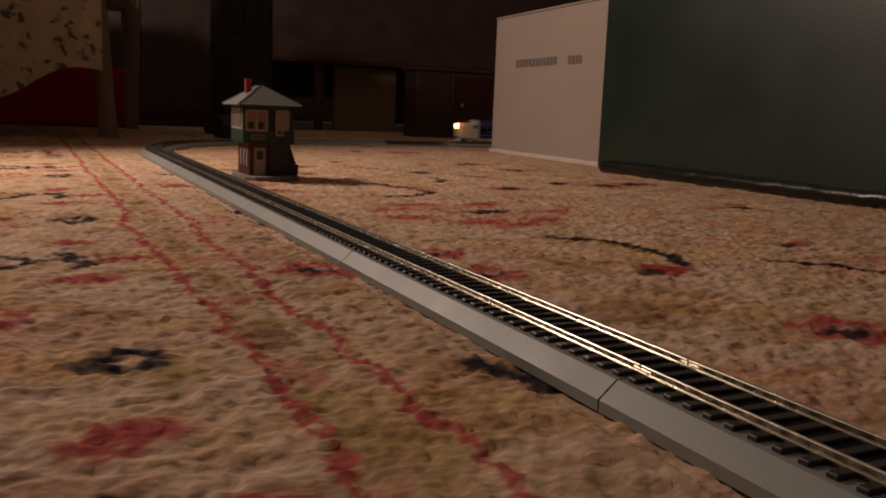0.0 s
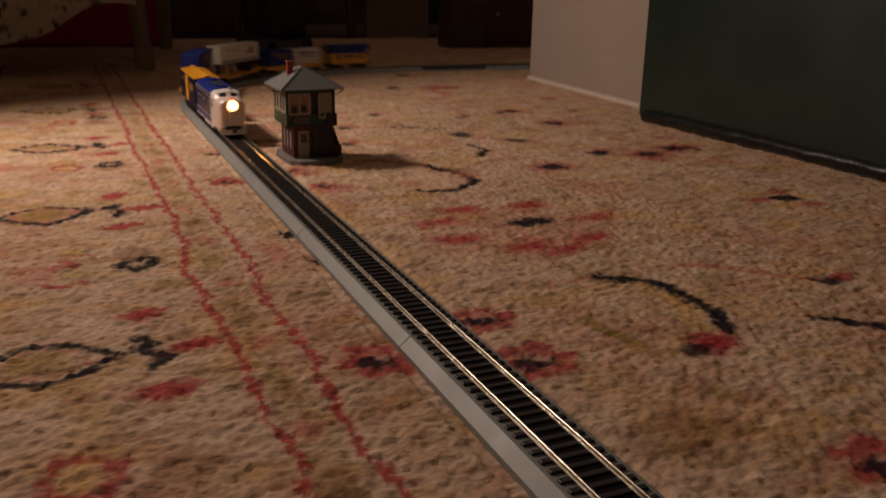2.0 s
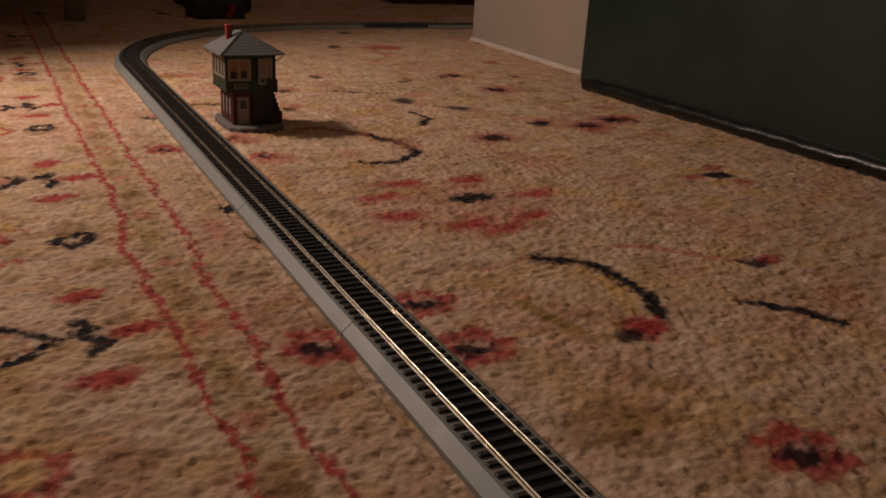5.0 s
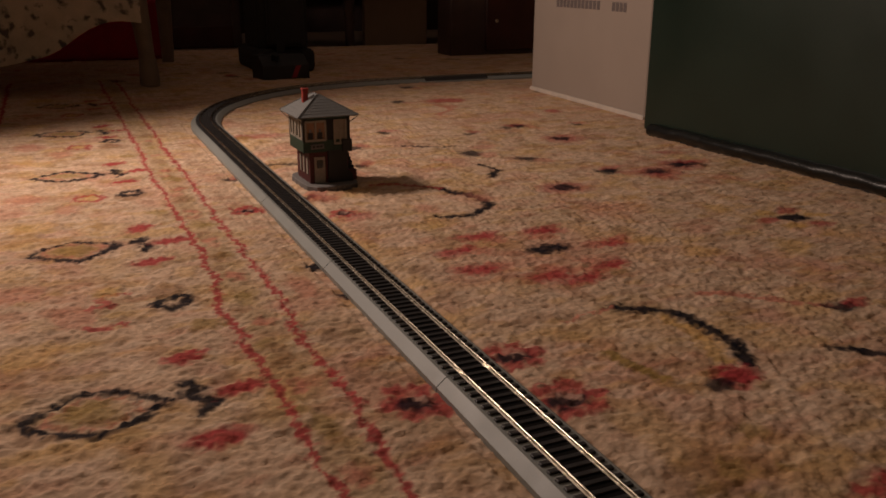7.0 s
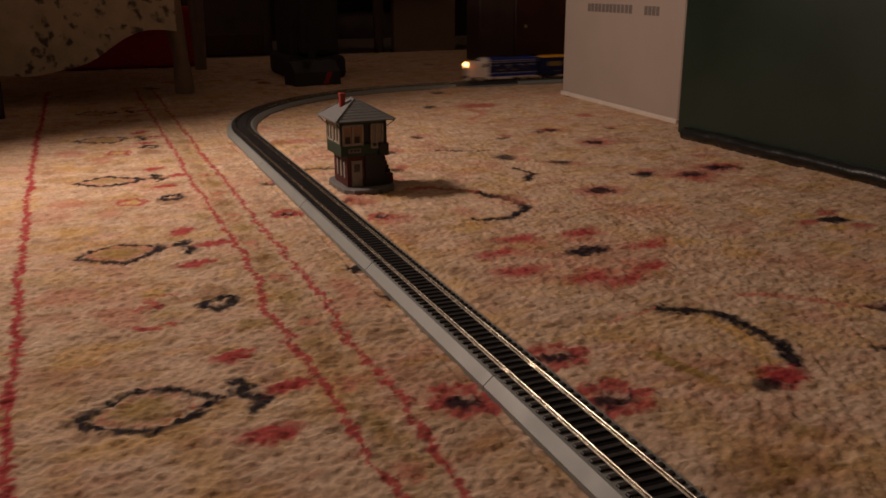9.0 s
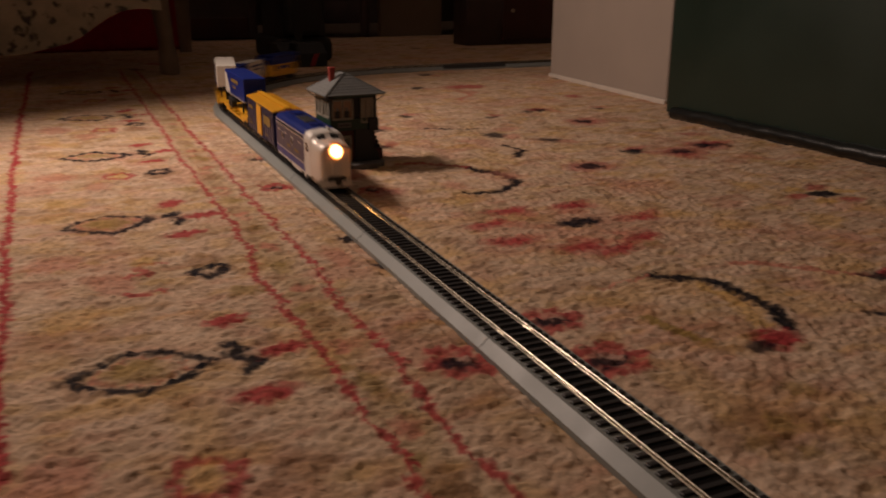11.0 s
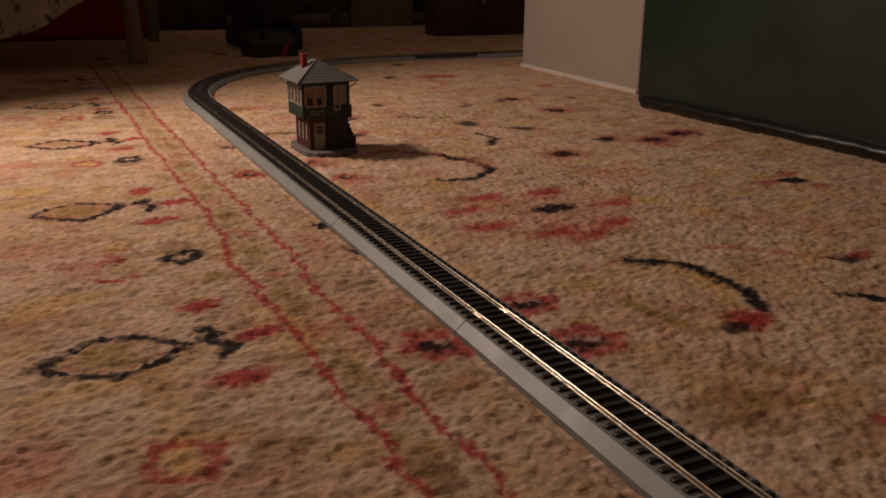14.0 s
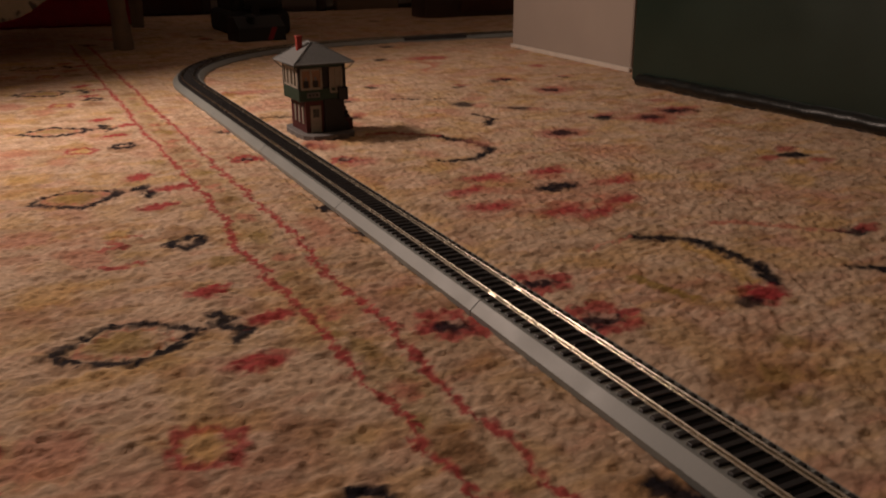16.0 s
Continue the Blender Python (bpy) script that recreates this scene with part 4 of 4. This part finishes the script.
def caboose():
    base = thing("caboose", "yellow model caboose with dark blue raised roof", "caboose", "model train")
    L, H, Z0, ZM, Z1 = 0.043, 0.0165, RT + 0.009, RT + 0.0305, RT + 0.041
    part("body", box(-L, L, -H, H, Z0, ZM, 0.0005), YELLOW, base, "yellow lower body")
    part("upper_body", box(-L, L, -H, H, ZM, Z1, 0.0005), BLUE, base, "blue letterboard")
    part("roof", loft([[(x, -H - 0.0016, Z1), (x, -H - 0.0016, Z1 + 0.0008), (x, -H * 0.5, Z1 + 0.0026), (x, 0, Z1 + 0.0032), (x, H * 0.5, Z1 + 0.0026), (x, H + 0.0016, Z1 + 0.0008), (x, H + 0.0016, Z1)] for x in (-L - 0.011, L + 0.011)]), BLUE, base, "dark blue roof")
    part("roof_walk", box(-L - 0.011, L + 0.011, -0.003, 0.003, Z1 + 0.0036, Z1 + 0.0043), BLUE, base)
    c = part("cupola", box(-0.048, 0.040, -H - 0.0014, H + 0.0014, Z1 - 0.002, Z1 + 0.0062, 0.0012), BLUE, base)
    part("cupola_roof", loft([[(x, -H - 0.0022, Z1 + 0.0062), (x, -H * 0.5, Z1 + 0.0078), (x, 0, Z1 + 0.0084), (x, H * 0.5, Z1 + 0.0078), (x, H + 0.0022, Z1 + 0.0062), (x, H + 0.0022, Z1 + 0.0055), (x, -H - 0.0022, Z1 + 0.0055)] for x in (-0.050, 0.042)]), BLUE, c)
    for sy in (-1, 1):
        for x in (-0.012, 0.012):
            part("window", box(x - 0.004, x + 0.004, sy * (H + 0.0015) - 0.0003, sy * (H + 0.0015) + 0.0003, Z1 + 0.0015, Z1 + 0.0045), PANE, c)
        for x in (-0.028, 0.028):
            part("window", box(x - 0.0045, x + 0.0045, sy * H - 0.0003, sy * H + 0.0004, RT + 0.019, RT + 0.029), PANE, base)
        lettering("lettering", ((-0.016, 0.016, RT + 0.022, RT + 0.0275),), PRINT_BLUE, base, sy * (H + 0.0001), sy)
    for sx in (-1, 1):
        part("platform", box(min(sx * L, sx * (L + 0.011)), max(sx * L, sx * (L + 0.011)), -H, H, Z0, Z0 + 0.0016), BLACK, base)
        bm = bmesh.new()
        for y in (-0.0155, -0.006, 0.006, 0.0155):
            rod((sx * (L + 0.0103), y, Z0 + 0.001), (sx * (L + 0.0103), y, Z0 + 0.012 if abs(y) < 0.01 else Z1), 0.0005, 6, bm=bm)
        rod((sx * (L + 0.0103), -0.0155, Z0 + 0.012), (sx * (L + 0.0103), 0.0155, Z0 + 0.012), 0.0005, 6, bm=bm)
        part("railing", bm, YELLOW, base)
        part("end_door", box(sx * L - 0.0004, sx * L + 0.0004, -0.004, 0.004, Z0 + 0.002, RT + 0.032), BLUE, base)
    part("smokestack", rod((0.047, 0.009, Z1), (0.047, 0.009, Z1 + 0.008), 0.001, 8), BLACK, base)
    part("underframe", box(-L, L, -0.005, 0.005, RT + 0.006, Z0), BLACK, base)
    for x in (-0.03, 0.03):
        truck(base, x)
    coupler(base, -L - 0.01, -1)
    coupler(base, L + 0.01, 1)
    return base


# each vehicle and how far its middle runs behind the headlight
TRAIN = [
    (locomotive(), 0.0865),
    (boxcar(), 0.2645),
    (trailer_flat(), 0.4395),
    (trailer(BLUE, PRINT, "blue model semi-trailer with white rear panel and yellow lettering"), 0.441),
    (trailer_flat(), 0.6235),
    (trailer(WHITE, PRINT_BLUE, "white model semi-trailer with blue lower stripe", 0.0715), 0.6265),
    (container_flat(), 0.802),
    (container(BLUE, PRINT, "dark blue model shipping container with yellow lettering"), 0.766),
    (container(WHITE, PRINT_BLUE, "white model shipping container with dark stripes"), 0.838),
    (caboose(), 0.95),
]


# ---- signal tower ----
def tower():
    base = thing("switch_tower", "model railway switch tower, brick base, grey hipped roof", "model building", m=pose(0.0608, 0.533, 0.0, 0, 0, 1.8))
    A, B = 0.0267, 0.0262           # half width along x and depth along y
    slab = []
    for k in range(40):
        a = k * math.pi / 20
        c, q = math.cos(a), math.sin(a)
        f = 1.0 / max(abs(c) ** 4 + abs(q) ** 4, 0.01) ** 0.25 * (1 + 0.02 * math.sin(k * 2.7))
        slab.append((0.0042 + 0.0315 * f * c, 0.001 + 0.0445 * f * q))
    part("base", loft([[(x, y, -0.002) for x, y in slab], [(x, y, 0.0034) for x, y in slab], [(x * 0.97, y * 0.97, 0.0042) for x, y in slab]]), BASEGREY, base, "grey moulded base plate")
    part("lower_wall", box(-A + 0.007, A - 0.002, -B + 0.002, B - 0.002, 0.0042, 0.0405, 0.0004), BRICKRED, base, "dark red brick lower storey")
    part("band", box(-A - 0.0004, A + 0.0004, -B - 0.0004, B + 0.0004, 0.0395, 0.0525, 0.0004), DKGREEN, base, "dark green band of boards")
    part("upper_room", box(-A + 0.0025, A - 0.0025, -B + 0.0025, B - 0.0025, 0.0525, 0.077), BLACK, base)
    for sx in (-1, 1):
        for sy in (-1, 1):
            part("corner_post", box(sx * (A - 0.0015) - 0.002, sx * (A - 0.0015) + 0.002, sy * (B - 0.0015) - 0.002, sy * (B - 0.0015) + 0.002, 0.0525, 0.0775), BLACK, base)
    part("eaves_board", box(-A - 0.0005, A + 0.0005, -B - 0.0005, B + 0.0005, 0.0755, 0.0785), DKGREEN, base)

    def window(x, w, z0, z1, face, lit=False):
        """face: 0 front (-y), 1 the side towards the track (-x)."""
        def slab(a0, a1, b0, b1, d0, d1):
            return box(a0, a1, -B - d1, -B - d0, b0, b1) if face == 0 else box(-A - d1, -A - d0, a0, a1, b0, b1)
        f = part("window", slab(x - w, x + w, z0, z1, -0.003, -0.0006), LITROOM if lit else CREAM, base)
        for a in (-w, 0.0, w):
            part("frame", slab(x + a - 0.001, x + a + 0.001, z0, z1, -0.0006, 0.0008), CREAM, f)
        for z in (z0, z1):
            part("frame", slab(x - w - 0.0006, x + w + 0.0006, z - 0.0012, z + 0.0012, -0.0006, 0.0008), CREAM, f)
        if lit:
            for a in (-0.5, 0.45):
                part("dark_pane", slab(x + a * w - 0.0031, x + a * w + 0.0028, z0 + 0.0008, z0 + (z1 - z0) * 0.42, -0.0006, -0.0002), BLACK, f)
                part("lever", slab(x + a * w - 0.0012, x + a * w + 0.0012, z0 + (z1 - z0) * 0.42, z0 + (z1 - z0) * 0.6, -0.0006, -0.0003), BASEGREY, f)

    window(-0.0125, 0.0114, 0.0528, 0.0735, 0, True)
    sign = part("sign_board", box(-0.0185, -0.0035, -B - 0.0013, -B - 0.0005, 0.0432, 0.0488, 0.0002), BASEGREY, base, "small grey name board")
    for x in (-0.0165, -0.0125, -0.0085):
        part("lettering", box(x, x + 0.0026, -B - 0.0016, -B - 0.0012, 0.045, 0.0472), BLACK, sign)
    window(0.0158, 0.0066, 0.048, 0.0735, 0)
    window(-0.0125, 0.0105, 0.0545, 0.0745, 1)
    window(0.0115, 0.0105, 0.0545, 0.0745, 1)
    for y in (-0.0165, -0.004, 0.0085):
        part("lower_window", box(-A + 0.0058, -A + 0.0078, y - 0.0024, y + 0.0024, 0.014, 0.033), CREAM, base)
    d = part("door", box(-0.0148, -0.0025, -B + 0.0004, -B + 0.0028, 0.0044, 0.034, 0.0003), CREAM, base, "pale panelled door")
    part("pane", box(-0.0122, -0.0051, -B + 0.0001, -B + 0.0006, 0.0215, 0.0305), PANE, d)
    # outside stair on the lee side
    st = part("stair", box(A - 0.002, A + 0.009, -B + 0.004, B - 0.01, 0.0042, 0.016, 0.0005), BRICKRED, base)
    for k in range(6):
        part("step", box(A, A + 0.0085, -B + 0.012 + k * 0.005, -B + 0.017 + k * 0.005, 0.016, 0.019 + k * 0.004), BLACK, st)
    part("landing", box(0.0172, 0.0285, -B - 0.0035, -B + 0.014, 0.0385, 0.0525, 0.0005), BLACK, base)
    # Black block: part stair, part the shade under it put into the shape.
    side = ((0.0008, 0.0042), (0.0298, 0.0042), (0.029, 0.012), (0.0242, 0.017), (0.0225, 0.0255), (0.024, 0.0405), (0.0008, 0.0405))
    part("stair_shade_block", loft([[(x, -B - 0.0012, z) for x, z in side], [(x, -B + 0.012, z) for x, z in side]]), BLACK, base, "dark block for the stair and the shade beneath it")
    # hipped roof
    E0, E1, Z = A + 0.0078, B + 0.0100, 0.079
    roof = part("roof", loft([[(-E0, -E1, Z), (E0, -E1, Z), (E0, E1, Z), (-E0, E1, Z)], [(-E0, -E1, Z + 0.0012), (E0, -E1, Z + 0.0012), (E0, E1, Z + 0.0012), (-E0, E1, Z + 0.0012)],
                       [(-0.003, -0.006, Z + 0.0215), (-0.001, -0.006, Z + 0.0215), (-0.001, 0.01, Z + 0.0215), (-0.003, 0.01, Z + 0.0215)]]), ROOFING, base, "grey shingled hipped roof")
    for sx in (-1, 1):
        for sy in (-1, 1):
            part("hip_ridge", rod((sx * E0, sy * E1, Z + 0.0014), (-0.002 + sx * 0.001, 0.002 + sy * 0.008, Z + 0.0217), 0.0007, 6), ROOFING, roof)
            part("bracket", rod((sx * (A + 0.001), sy * B, 0.0715), (sx * (E0 - 0.001), sy * (E1 - 0.002), 0.078), 0.0005, 6), BLACK, base)
    for k in range(1, 8):
        f = k / 8
        c = [(sx * E0 * (1 - f) + (-0.002) * f, sy * E1 * (1 - f) + (0.002 + sy * 0.008) * f, Z + 0.0014 + 0.0203 * f) for sx, sy in ((-1, -1), (1, -1), (1, 1), (-1, 1))]
        bm = bmesh.new()
        for p, q in zip(c, c[1:] + c[:1]):
            rod(p, q, 0.00022, 5, bm=bm)
        part("shingle_course", bm, ROOFING, roof)
    lower = [o for o in base.children if o.name.startswith("lower_wall")][0]
    for k in range(9):
        z = 0.0072 + k * 0.0036
        part("brick_course", box(-A + 0.0068, A - 0.0018, -B + 0.0018, B - 0.0018, z, z + 0.0031, 0.0001), BRICKRED, lower)
    part("chimney", box(-0.0175, -0.0115, -0.001, 0.005, 0.084, 0.107, 0.0004), CHIMNEY, base, "red brick chimney")
    part("chimney_cap", box(-0.0181, -0.0109, -0.0016, 0.0056, 0.1048, 0.1068, 0.0003), CHIMNEY, base)


tower()


# ---- boxes beside the track ----
def cartons():
    a = math.degrees(math.atan2(0.029, 0.43))
    base = thing("cardboard_box", "plain white cardboard carton with faint grey print", "box", m=pose(0.683, 0.765, 0.0, 0, 0, -a))
    part("body", box(0.0, 0.36, 0.002, 0.435, 0.004, 0.272, 0.002), CARTON, base)
    part("bottom_edge", box(-0.004, 0.36, 0.0, 0.437, -0.002, 0.0065, 0.0015), CARTON_EDGE, base, "pale worn bottom edge")
    part("flap", box(-0.0015, 0.18, 0.002, 0.435, 0.272, 0.2755, 0.001), CARTON, base)
    r = random.Random(9)
    y = 0.335
    for k in range(12):
        part("print", box(-0.0006, 0.0002, y - 0.0105, y, 0.171, 0.186), INK, base)
        y -= 0.0142
    y = 0.126
    for k in range(4):
        part("print", box(-0.0006, 0.0002, y - 0.0095, y, 0.170, 0.185), INK, base)
        y -= 0.0125
    base = thing("storage_chest", "dark green storage chest with rounded bottom rim", "chest", m=pose(0.597, 0.668, 0.0, 0, 0, 0.8))
    part("body", box(0.011, 0.42, -0.95, 0.0, 0.004, 0.46, 0.004, 2), GREEN, base, "dark green smooth panel")
    bm = bmesh.new()
    rings = []
    for k in range(63):
        y = -0.955 + k * 0.0150
        w = 0.0009 * math.sin(k * 2.1) + 0.0007 * math.sin(k * 0.7) + (0.0012 if k % 13 == 5 else 0.0)
        rings.append([(0.008 + 0.0098 * math.cos(t) + w, y, 0.0085 + 0.0092 * math.sin(t) + w * 0.6) for t in [i * math.pi / 5 for i in range(10)]])
    part("bottom_rim", loft(rings, bm=bm), GREEN_RIM, base, "rolled dark rim along the bottom", True)
    # Black strip standing in for the shade beneath the rim.
    part("rim_shade_strip", box(0.006, 0.4, -0.94, -0.02, -0.003, 0.0085, 0.001), BLACK, base, "black strip for the shade under the rim")


cartons()


# ---- far end of the room ----
def armchair():
    base = thing("armchair", "floral upholstered armchair on a turned wooden leg", "armchair")
    rings = []
    for z, r in ((-0.002, 0.02), (0.01, 0.021), (0.03, 0.0195), (0.07, 0.0165), (0.12, 0.0185), (0.17, 0.021), (0.22, 0.0225), (0.31, 0.024)):
        dx = 0.012 * math.cos(z * 9)
        rings.append([(-0.034 + dx + r * math.cos(i * math.pi / 8), 1.56 + r * math.sin(i * math.pi / 8), z) for i in range(16)])
    part("leg", loft(rings), CHAIRWOOD, base, "brown curved wooden leg", True)
    for x, y in ((-0.7, 1.56), (-0.75, 2.1), (0.08, 2.1)):
        part("leg", rod((x, y, -0.002), (x, y, 0.32), 0.016, 12, 0.024), CHAIRWOOD, base)
    outline = ((0.0, 1.46), (-0.74, 1.46), (-0.8, 2.15), (0.1, 2.15))
    part("seat", loft([[(x, y, 0.315) for x, y in outline], [(x, y, 0.43) for x, y in outline]]), FLORAL, base, "floral seat cushion")
    # hanging skirt with a curved lower edge
    lower = []
    for k in range(37):
        x = -0.74 + k * 0.0195
        u = (x + 0.18) / 0.045
        z = 0.06 + 0.077 / (1 + math.exp(-1.8 * u)) + 0.004 * math.sin(k * 0.8)
        lower.append((x, 1.452 + 0.006 * math.sin(k * 0.9), z))
    rings = [[(x, y - 0.006, 0.32), (x, y - 0.008, z), (x, y + 0.008, z), (x, y + 0.006, 0.32)] for x, y, z in lower]
    part("skirt", loft(rings), FLORAL, base, "hanging floral skirt", True)


# Unseen helper: its top is shaped to throw shade on the far rug.
def unseen_table():
    base = thing("unseen_table", "unseen table added to shade the far rug", "table")
    outline = ((-0.557, 0.8), (0.02, 1.103), (0.02, 1.4), (-0.8, 1.3))
    part("tabletop", loft([[(x, y, 0.49) for x, y in outline], [(x, y, 0.51) for x, y in outline]]), DARKWOOD, base)
    for x, y in ((-0.57, 0.86), (-0.74, 1.24), (-0.37, 1.3)):
        part("leg", rod((x, y, -0.003), (x, y, 0.495), 0.012, 10, 0.018), DARKWOOD, base)


def far_things():
    ob = part("red_cushion", box(-0.75, 0.1, 2.2, 2.36, -0.002, 0.165, 0.02, 3), REDCLOTH)
    tagged(ob, "deep red cloth cushion on the rug behind the armchair", "cushion")
    base = thing("sideboard", "dark wooden sideboard with low open space beneath", "sideboard")
    part("body", box(0.42, 2.3, 2.52, 2.95, 0.235, 1.0, 0.006), DARKWOOD, base)
    part("front_rail", box(0.42, 2.3, 2.512, 2.522, 0.228, 0.242, 0.002), REDBROWN, base)
    for x in (0.44, 0.75, 1.6, 2.26):
        part("leg", rod((x, 2.56, -0.012), (x, 2.56, 0.24), 0.016, 12, 0.022), DARKWOOD, base)
    part("back_panel", box(0.42, 2.3, 2.93, 2.95, 0.02, 0.235), DARKWOOD, base)
    ob = part("cardboard_sheet", box(0.82, 1.06, 2.6, 2.63, -0.012, 0.226, 0.003), BROWNBOX)
    tagged(ob, "brown cardboard sheet leaning under the sideboard", "cardboard")
    base = thing("small_cabinet", "small dark cabinet with reddish brown door", "cabinet")
    part("body", box(0.885, 1.42, 2.0, 2.1, -0.003, 0.2, 0.004), DARKWOOD, base)
    part("top", box(0.878, 1.427, 1.994, 2.106, 0.2, 0.209, 0.002), DARKWOOD, base, "dark wooden top with a worn edge")
    part("door", box(1.0, 1.2, 1.992, 2.001, 0.012, 0.186, 0.003), REDBROWN, base, "reddish brown door")
    part("knob", rod((1.03, 1.982, 0.1), (1.03, 1.995, 0.1), 0.006, 10), NICKEL, base)
    base = thing("wardrobe_panel", "tall brown wooden panel behind the red cushion", "panel")
    part("board", box(-1.6, 0.4, 2.7, 2.74, -0.012, 1.2, 0.003), DARKWOOD, base)
    for x0, x1 in ((0.14, 0.17), (0.37, 0.4)):
        part("stile", box(x0, x1, 2.69, 2.702, -0.01, 1.2, 0.002), DARKWOOD, base)
    part("plinth", box(0.17, 0.37, 2.69, 2.702, -0.01, 0.06, 0.002), REDBROWN, base)
    # power pack beside the curve, with a dark bag behind it
    base = thing("power_pack", "black train power pack with a red stripe", "power pack", m=pose(0.275, 1.60, 0, 0, 0, 8))
    part("case", loft([[(-0.056, y, z) for y, z in ((-0.03, -0.002), (-0.03, 0.03), (0.0, 0.052), (0.04, 0.052), (0.04, -0.002))], [(0.056, y, z) for y, z in ((-0.03, -0.002), (-0.03, 0.03), (0.0, 0.052), (0.04, 0.052), (0.04, -0.002))]]), BLACK, base)
    part("stripe", loft([[(0.012 + dx, -0.0306, 0.002), (0.024 + dx, -0.0306, 0.002), (0.036 + dx, -0.0306, 0.029), (0.024 + dx, -0.0306, 0.029)] for dx in (0.0,)] + [[(0.012, -0.0296, 0.002), (0.024, -0.0296, 0.002), (0.036, -0.0296, 0.029), (0.024, -0.0296, 0.029)]]), REDSTRIPE, base, "slanted red stripe")
    part("knob", rod((-0.02, -0.012, 0.042), (-0.02, -0.018, 0.056), 0.009, 16), BLACK, base)
    ob = thing("bag", "tall black cloth bag standing on the rug", "bag")
    part("body", box(0.258, 0.385, 1.74, 1.95, 0.03, 0.42, 0.03, 3), BLACKBAG, ob)
    part("bottom", box(0.245, 0.392, 1.72, 1.97, -0.004, 0.055, 0.016, 3), BLACKBAG, ob, "slumped bottom of the bag")
    part("side_pocket", box(0.275, 0.365, 1.712, 1.75, 0.06, 0.24, 0.012, 2), BLACKBAG, ob)
    part("strap", loft([[(0.29 + dx, 1.71, z), (0.31 + dx, 1.71, z), (0.31 + dx, 1.714, z), (0.29 + dx, 1.714, z)] for dx, z in ((0.0, 0.03), (0.01, 0.2), (0.02, 0.4))]), BLACKBAG, ob)


armchair()
unseen_table()
far_things()


# ---- what moves ----
def headlight_at(t):
    """How far along the loop the headlight is at t seconds."""
    first = ((0.0, -1.936), (0.6, -1.54), (1.0, -1.268), (1.5, -0.985), (2.1, -0.552), (2.7, -0.100), (3.0, 0.138), (3.3, 0.362), (3.6, 0.600), (4.2, 1.062), (4.8, 1.52))
    second = ((8.7, -1.985), (9.3, -1.585), (9.9, -1.175), (10.4, -0.815), (10.8, -0.523), (11.0, -0.36), (11.3, -0.145), (11.5, 0.003), (12.0, 0.412), (12.4, 0.72), (12.87, 1.078), (13.47, 1.53), (17.4, LOOP - 1.96))
    knots = first + tuple((u, LOOP + v) for u, v in second)
    return float(np.interp(t, [u for u, v in knots], [v for u, v in knots]))


def motions():
    times = [k / 10 for k in range(161)]
    for ob, behind in TRAIN:
        rows = []
        for t in times:
            x, y, a = on_loop(headlight_at(t) - behind)
            rows.append((t, pose(x, y, 0.0, 0, 0, math.degrees(a))))
        walk(ob, rows)


motions()
